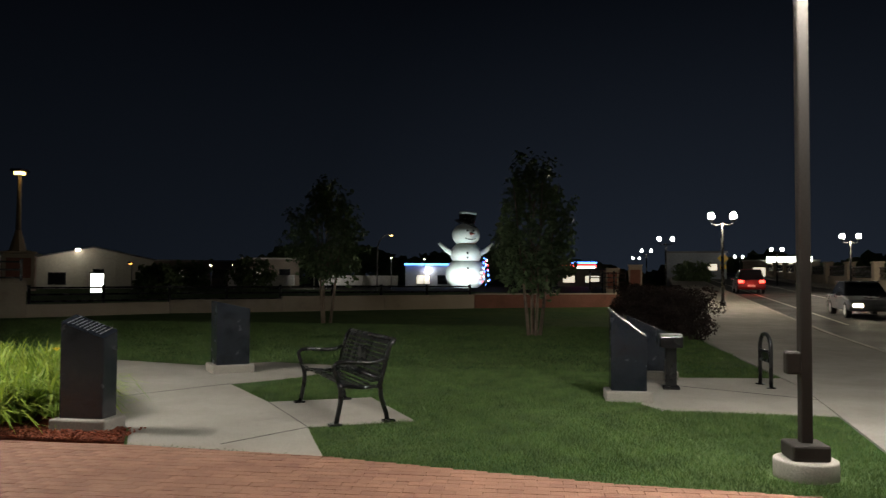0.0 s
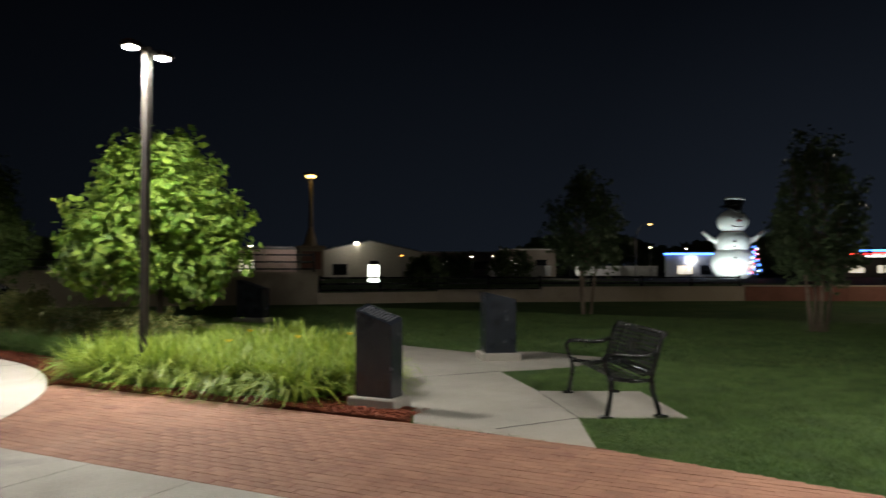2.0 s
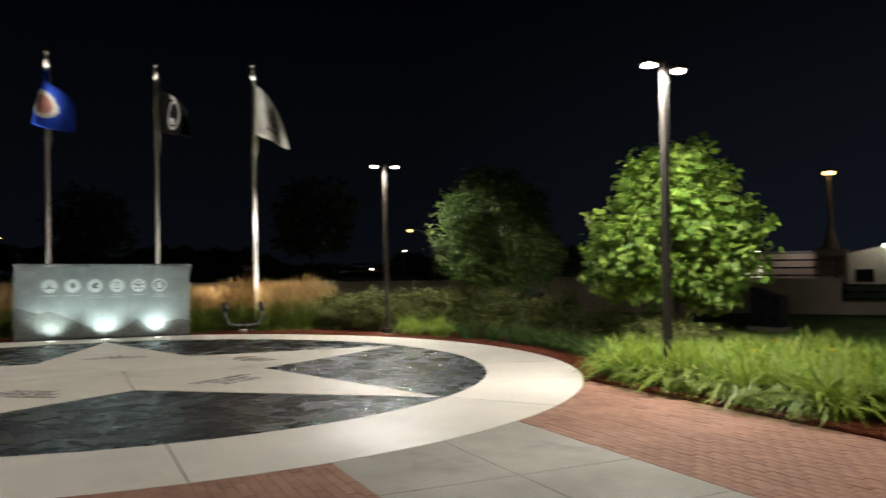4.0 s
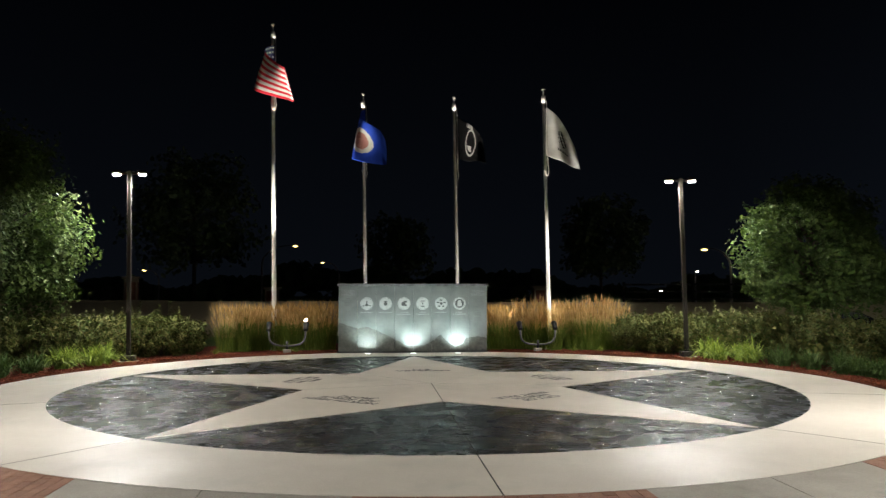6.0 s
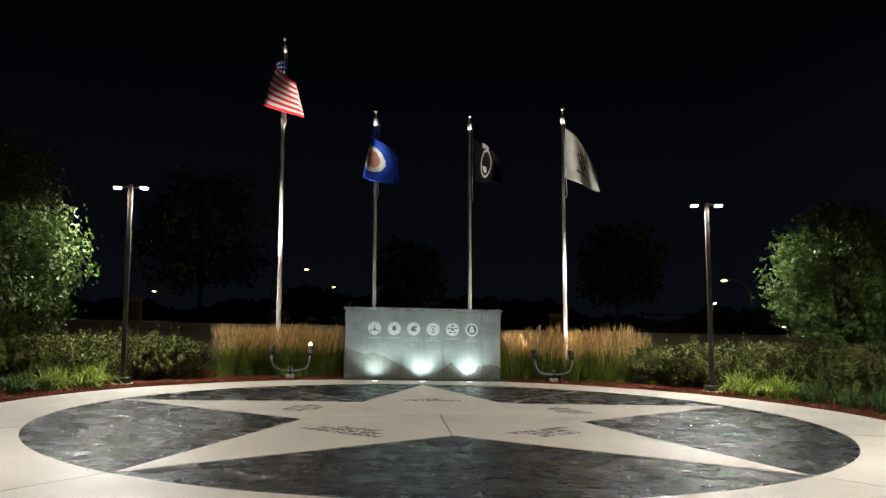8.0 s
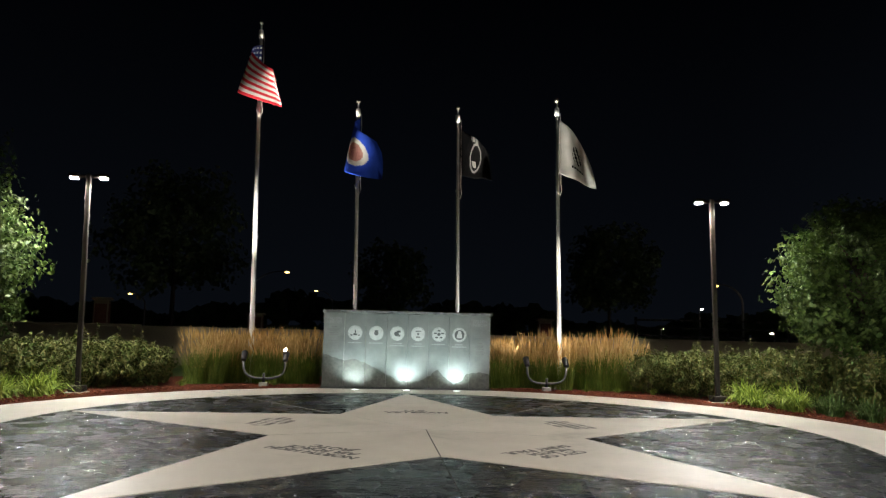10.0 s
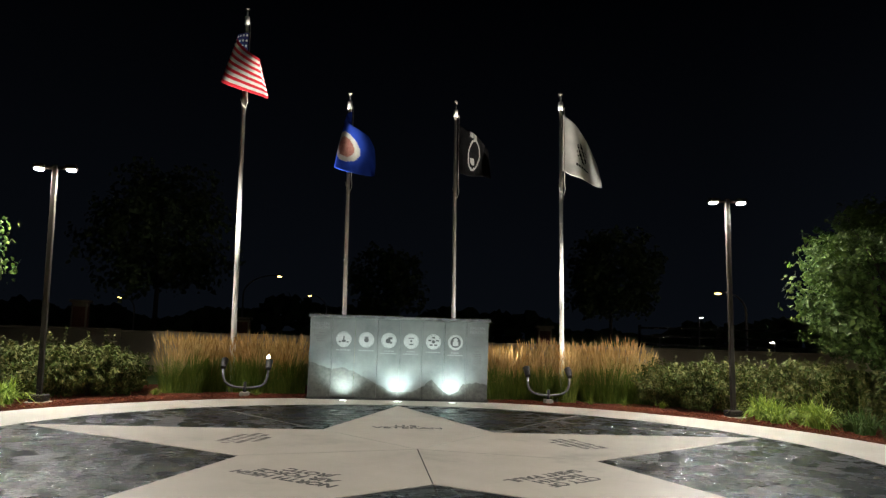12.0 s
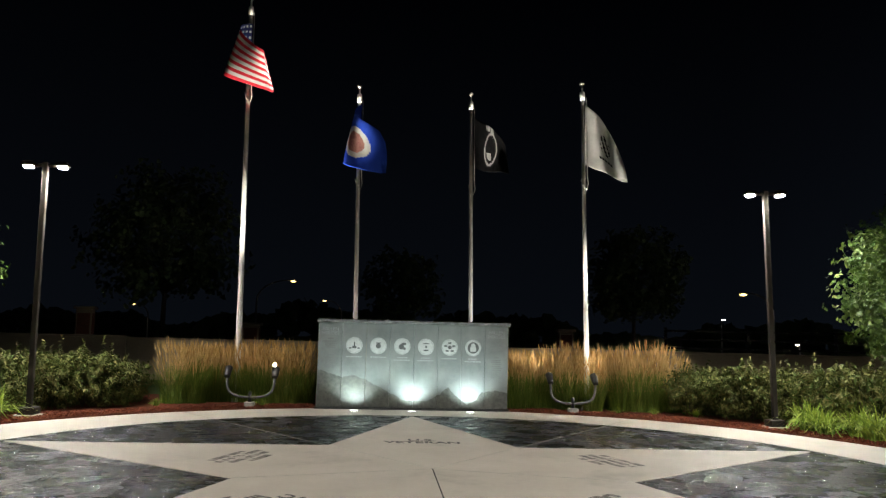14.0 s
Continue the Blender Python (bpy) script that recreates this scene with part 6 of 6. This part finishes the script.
pillar(63.5, -20.2, 1.9, 1.0, -8, 0.35, label="brick gate pillar with a pale cap near the road")
fence_run((58.0, -20.6), (52.0, -17.6), 0.4, 1.6, 4)
ob = empty("warning_sign", pose(72.6, -31.2, road_z(72.6), 0, 0, 82), "yellow diamond road sign on a post", "road sign")
bm = bmesh.new()
cyl(bm, (0, 0, 0), (0, 0, 2.9), 0.035, seg=8)
part("post", bm, M_ALU, ob)
M_YELLOW = surface("yellow_sign_sheet", (0.75, 0.5, 0.02), rough=0.4, fine=20, grain=0.05)
bm = bmesh.new()
box(bm, (0, 0, 0), (0.75, 0.02, 0.75), 0, 0, Matrix.Translation((0.04, 0.05, 2.5)) @ Matrix.Rotation(radians(45), 4, "Y"))
part("diamond_plate", bm, M_YELLOW, ob)
bm = bmesh.new()
box(bm, (0.04, 0.05, 1.72), (0.55, 0.02, 0.4))
part("lower_plate", bm, M_YELLOW, ob)


# ---- cars ----
def car(x, y, z, rz, paint, label, suv=False, head_on=True):
    """A car with its nose towards +x in its own axes."""
    ob = empty("car", pose(x, y, z, 0, 0, rz), label, "car", "cars on the road")
    L, W, H = (4.6, 1.86, 1.7) if suv else (4.5, 1.8, 1.45)
    sill, belt = 0.3, 0.98 if suv else 0.88
    prof = [(-L / 2, 0.45), (-L / 2 + 0.05, belt), (-L * 0.2, belt + 0.03), (L * 0.2, belt), (L * 0.44, belt - 0.14), (L / 2, belt - 0.33), (L / 2, 0.4), (L / 2 - 0.1, sill), (-L / 2 + 0.1, sill)]
    bm_ = bmesh.new()
    a, b = [bm_.verts.new((px, -W / 2, pz)) for px, pz in prof], [bm_.verts.new((px, W / 2, pz)) for px, pz in prof]
    bm_.faces.new(a[::-1])
    bm_.faces.new(b)
    for i in range(len(prof)):
        j = (i + 1) % len(prof)
        bm_.faces.new((a[i], a[j], b[j], b[i]))
    bmesh.ops.recalc_face_normals(bm_, faces=bm_.faces)
    bevel(bm_, 0.07, 3, 20)
    body = part("body", bm_, paint, ob)
    rear = -L * 0.47 if suv else -L * 0.4
    base = [(rear, belt - 0.05), (L * 0.22, belt - 0.05), (L * 0.04, H - 0.03), (rear + (0.28 if suv else 0.75), H)]
    bm_ = bmesh.new()
    lo = [bm_.verts.new((px, s * (W / 2 - (0.06 if pz < belt else 0.24)), pz)) for s in (-1, 1) for px, pz in base]
    bm_.faces.new(lo[:4])
    bm_.faces.new(lo[4:][::-1])
    for i in range(4):
        j = (i + 1) % 4
        bm_.faces.new((lo[i], lo[i + 4], lo[j + 4], lo[j]))
    bmesh.ops.recalc_face_normals(bm_, faces=bm_.faces)
    bevel(bm_, 0.05, 2, 20)
    part("cabin_glass", bm_, M_GLASS_DARK, ob, "dark window glass")
    bm_ = bmesh.new()
    box(bm_, ((rear + L * 0.04) / 2 + 0.18, 0, H + 0.0), (L * 0.38, W - 0.5, 0.05))
    bevel(bm_, 0.02, 2)
    part("roof", bm_, paint, ob)
    for s in (-1, 1):
        for wx in (-L * 0.31, L * 0.31):
            bm_ = bmesh.new()
            cyl(bm_, (wx, s * (W / 2 - 0.2), 0.32), (wx, s * (W / 2 + 0.01), 0.32), 0.33, seg=24)
            bevel(bm_, 0.03, 2)
            tyre = part("wheel", bm_, M_DARK, ob)
            bm_ = bmesh.new()
            cyl(bm_, (wx, s * (W / 2 - 0.02), 0.32), (wx, s * (W / 2 + 0.02), 0.32), 0.2, seg=16)
            part("rim", bm_, M_ALU, tyre)
        bm_ = bmesh.new()
        box(bm_, (L / 2 - 0.06, s * (W / 2 - 0.3), belt - 0.36), (0.16, 0.36, 0.15))
        bevel(bm_, 0.03, 2)
        part("headlight", bm_, M_HEAD if head_on else M_ALU, ob)
        bm_ = bmesh.new()
        box(bm_, (-L / 2 + 0.04, s * (W / 2 - 0.24), belt - 0.12), (0.12, 0.34, 0.2))
        bevel(bm_, 0.03, 2)
        part("tail_light", bm_, M_TAIL, ob, "glowing red tail light")
        bm_ = bmesh.new()
        box(bm_, (L * 0.14, s * (W / 2 + 0.08), belt + 0.06), (0.12, 0.2, 0.14))
        bevel(bm_, 0.03, 1)
        part("mirror", bm_, paint, ob)
    bm_ = bmesh.new()
    box(bm_, (-L / 2 + 0.0, 0, 0.55), (0.04, 0.5, 0.14))
    part("number_plate", bm_, M_TRAILER, ob)
    return ob


M_HEAD, M_TAIL = glow("headlight_glow", (1.0, 0.86, 0.55), 14.0), glow("tail_light_glow", (1.0, 0.03, 0.02), 14.0)
car(32.9, -27.5, road_z(32.5) - 0.14, 171, surface("silver_car_paint", (0.3, 0.31, 0.32), rough=0.3, metal=0.5, fine=50, grain=0.05, bump=0), "silver sedan with lit headlights on the road")
car(57.0, -29.3, road_z(57.0) - 0.13, -9, surface("dark_red_car_paint", (0.2, 0.03, 0.03), rough=0.3, metal=0.3, fine=50, grain=0.05, bump=0), "red utility car with lit tail lights on the road", True, False)
for s in (-0.6, 0.6):
    lamp_spot("headlight_beam", look((30.5, -27.1 + s, 0.6), (19.0, -25.8 + s, -0.1)), 45, (1.0, 0.87, 0.6), 60, 0.7, 0.06)
lamp_point("tail_light_glow", (54.2, -28.8, 1.1), 14, (1.0, 0.05, 0.03), 0.1)

# ---- turf ----
WALK_POLY = [(6.21, -10.33), (6.03, -12.3), (6.6, -12.05), (7.25, -11.78), (7.79, -12.84), (9.3, -12.0), (8.73, -10.79), (10.17, -9.67), (11.06, -10.48), (12.6, -10.9),
             (13.0, -9.3), (12.3, -8.2), (13.4, -4.2), (15.6, 0.6), (15.0, 1.6), (12.6, -2.2), (11.2, -5.9), (9.0, -8.2), (6.9, -9.95)]
PAD_POLY = [(9.33, -15.5), (8.89, -15.69), (8.75, -18.2), (11.0, -18.5), (12.2, -18.2), (11.95, -15.85)]
EDGE = [(-30.0, 5.0), (-18.2, 5.1), (-16.0, 5.39), (-14.85, 5.49), (-13.5, 5.77), (-12.3, 6.03), (-10.3, 6.2), (20.0, 6.2)]


def brick_edge(y):
    return float(np.interp(y, [e[0] for e in EDGE], [e[1] for e in EDGE]))


def inside(px, py, poly):
    res = np.zeros(len(px), bool)
    n_ = len(poly)
    for i in range(n_):
        (x0, y0), (x1, y1) = poly[i], poly[(i + 1) % n_]
        cond = (y0 > py) != (y1 > py)
        res ^= cond & (px < (x1 - x0) * (py - y0) / ((y1 - y0) if y1 != y0 else 1e-9) + x0)
    return res


def turf(name, n_, x0, x1, y0, y1, h, w, seed):
    r = np.random.default_rng(seed)
    px, py = r.uniform(x0, x1, n_), r.uniform(y0, y1, n_)
    keep = ~inside(px, py, WALK_POLY) & ~inside(px, py, PAD_POLY)
    keep &= px > np.interp(py, [e[0] for e in EDGE], [e[1] for e in EDGE]) + 0.0
    keep &= (py < -10.3) | (px > 11.6)
    keep &= np.hypot(px - 5.98, py + 16.38) > 0.3
    vx, vy = px - 16.5, py + 21.5
    keep &= (-0.152 * vx - 0.988 * vy) < np.interp(0.988 * vx - 0.152 * vy, [-6, 2], [-2.62, -3.57])
    px, py = px[keep], py[keep]
    m_ = len(px)
    a = r.uniform(0, 2 * math.pi, m_)
    hh = h * r.uniform(0.5, 1.15, m_) * (0.8 + 0.35 * np.sin(px * 2.1) * np.sin(py * 1.7 + 1))
    le = hh * r.uniform(0.2, 0.9, m_)
    la = r.uniform(0, 2 * math.pi, m_)
    dx, dy = np.cos(a) * w / 2, np.sin(a) * w / 2
    z = np.full(m_, -0.012)
    v = np.stack([np.stack([px - dx, py - dy, z], 1), np.stack([px + dx, py + dy, z], 1), np.stack([px + le * np.cos(la), py + le * np.sin(la), z + hh], 1)], 1).reshape(-1, 3)
    me = bpy.data.meshes.new(name)
    me.vertices.add(3 * m_)
    me.vertices.foreach_set("co", v.ravel())
    me.loops.add(3 * m_)
    me.loops.foreach_set("vertex_index", np.arange(3 * m_))
    me.polygons.add(m_)
    me.polygons.foreach_set("loop_start", np.arange(m_) * 3)
    me.polygons.foreach_set("loop_total", np.full(m_, 3))
    me.update(calc_edges=True)
    me.materials.append(M_TURF)
    return tagged(part(name, me, None), "short mown blades of lawn grass", "grass", "", "stuff")


turf("turf_grass", 260000, 5.0, 12.5, -18.2, -10.0, 0.05, 0.007, 1)
turf("turf_grass", 150000, 10.5, 24.0, -18.2, 4.0, 0.065, 0.016, 2)

# ---- brick paving ----
BL, BW, GAP = 0.2, 0.1, 0.0045


def clip(poly, nx, ny, c):
    """Keeps the part of a plan polygon where nx*x + ny*y <= c."""
    out = []
    for i in range(len(poly)):
        p, q = poly[i], poly[(i + 1) % len(poly)]
        dp, dq = nx * p[0] + ny * p[1] - c, nx * q[0] + ny * q[1] - c
        if dp <= 0:
            out.append(p)
        if (dp < 0 < dq) or (dq < 0 < dp):
            t = dp / (dp - dq)
            out.append((p[0] + t * (q[0] - p[0]), p[1] + t * (q[1] - p[1])))
    return out


bm = bmesh.new()
b_ = box(bm, (0, 0, -0.03), (BW - GAP, BL - GAP, 0.06))
bmesh.ops.bevel(bm, geom=[e for e in bm.edges if all(v.co.z > -0.01 for v in e.verts)], offset=0.0025, segments=1, affect="EDGES")
BRICK_ME = mesh_of("brick", bm, M_BRICK)
rgb = random.Random(21)


def brick_field(name, x0, x1, y0, y1, label, singles=None):
    bm_ = bmesh.new()
    pts = [(x0, y0), (x1, y0), (x1, y1), (x0, y1)]
    if x1 > 6.0:
        pts = [(x0, y0)] + [(brick_edge(y), y) for y in np.linspace(y0, y1, 30)] + [(x0, y1)]
    if x0 < -6.0:
        pts = [(x1, y1)] + [(-brick_edge(y), y) for y in np.linspace(y1, y0, 30)] + [(x1, y0)]
    prism(bm_, pts, -0.2, -0.009)
    field = structure(name, bm_, M_JOINT, label, "paving")
    vs, fs = [], []
    for i in range(int(round((x1 - x0) / BW))):
        cx = x0 + BW * (i + 0.5)
        y = y0 - (BL / 2 if i % 2 else 0)
        while y < y1 + BL:
            cy = y + BL / 2
            y += BL
            dz, tilt = rgb.uniform(-0.002, 0.0015), rgb.uniform(-0.3, 0.3)
            hx, hy = (BW - GAP) / 2, (BL - GAP) / 2
            poly = [(cx - hx, cy - hy), (cx + hx, cy - hy), (cx + hx, cy + hy), (cx - hx, cy + hy)]
            full = len(poly)
            r = math.hypot(cx, cy)
            if r < R_RING - 0.15:
                continue
            cut = r < R_RING + 0.15
            if cut:
                poly = clip(poly, -cx / r, -cy / r, -(R_RING + 0.006))
            ex = brick_edge(cy)
            if abs(cx) > ex - 0.12:
                sx = 1 if cx > 0 else -1
                poly = clip(poly, sx, 0, ex)
                cut = True
            poly = clip(poly, 0, -1, -y0)
            poly = clip(poly, 0, 1, y1)
            if len(poly) < 3:
                continue
            if singles and not cut and singles[0] < cy < singles[1]:
                o_ = part("brick", BRICK_ME, None, field)
                o_.location = (cx, cy, dz)
                o_.rotation_euler = (radians(tilt), radians(-tilt * 0.7), 0)
                continue
            k, n_ = len(vs), len(poly)
            mx, my = sum(p[0] for p in poly) / n_, sum(p[1] for p in poly) / n_
            vs += [(px, py, -0.03) for px, py in poly]
            vs += [(px, py, dz - 0.0025) for px, py in poly]
            vs += [(mx + (px - mx) * 0.955, my + (py - my) * 0.97, dz) for px, py in poly]
            for j in range(n_):
                q = (j + 1) % n_
                fs += [(k + j, k + q, k + n_ + q, k + n_ + j), (k + n_ + j, k + n_ + q, k + 2 * n_ + q, k + 2 * n_ + j)]
            fs.append(tuple(range(k + 2 * n_, k + 3 * n_)))
    o_ = part("pavers", pydata("pavers", vs, fs, M_BRICK_ALL), None, field)
    o_["kind"] = "stuff"
    return field


brick_field("brick_walk", 3.62, 6.32, SOUTH, -4.55, "red clay brick walk laid in running bond", (-10.6, -8.35))
brick_field("brick_strip", -1.2, 1.2, SOUTH, -7.5, "red clay brick strip in the plaza")
brick_field("brick_apron", -6.32, -3.62, SOUTH, -4.55, "red clay brick walk laid in running bond")
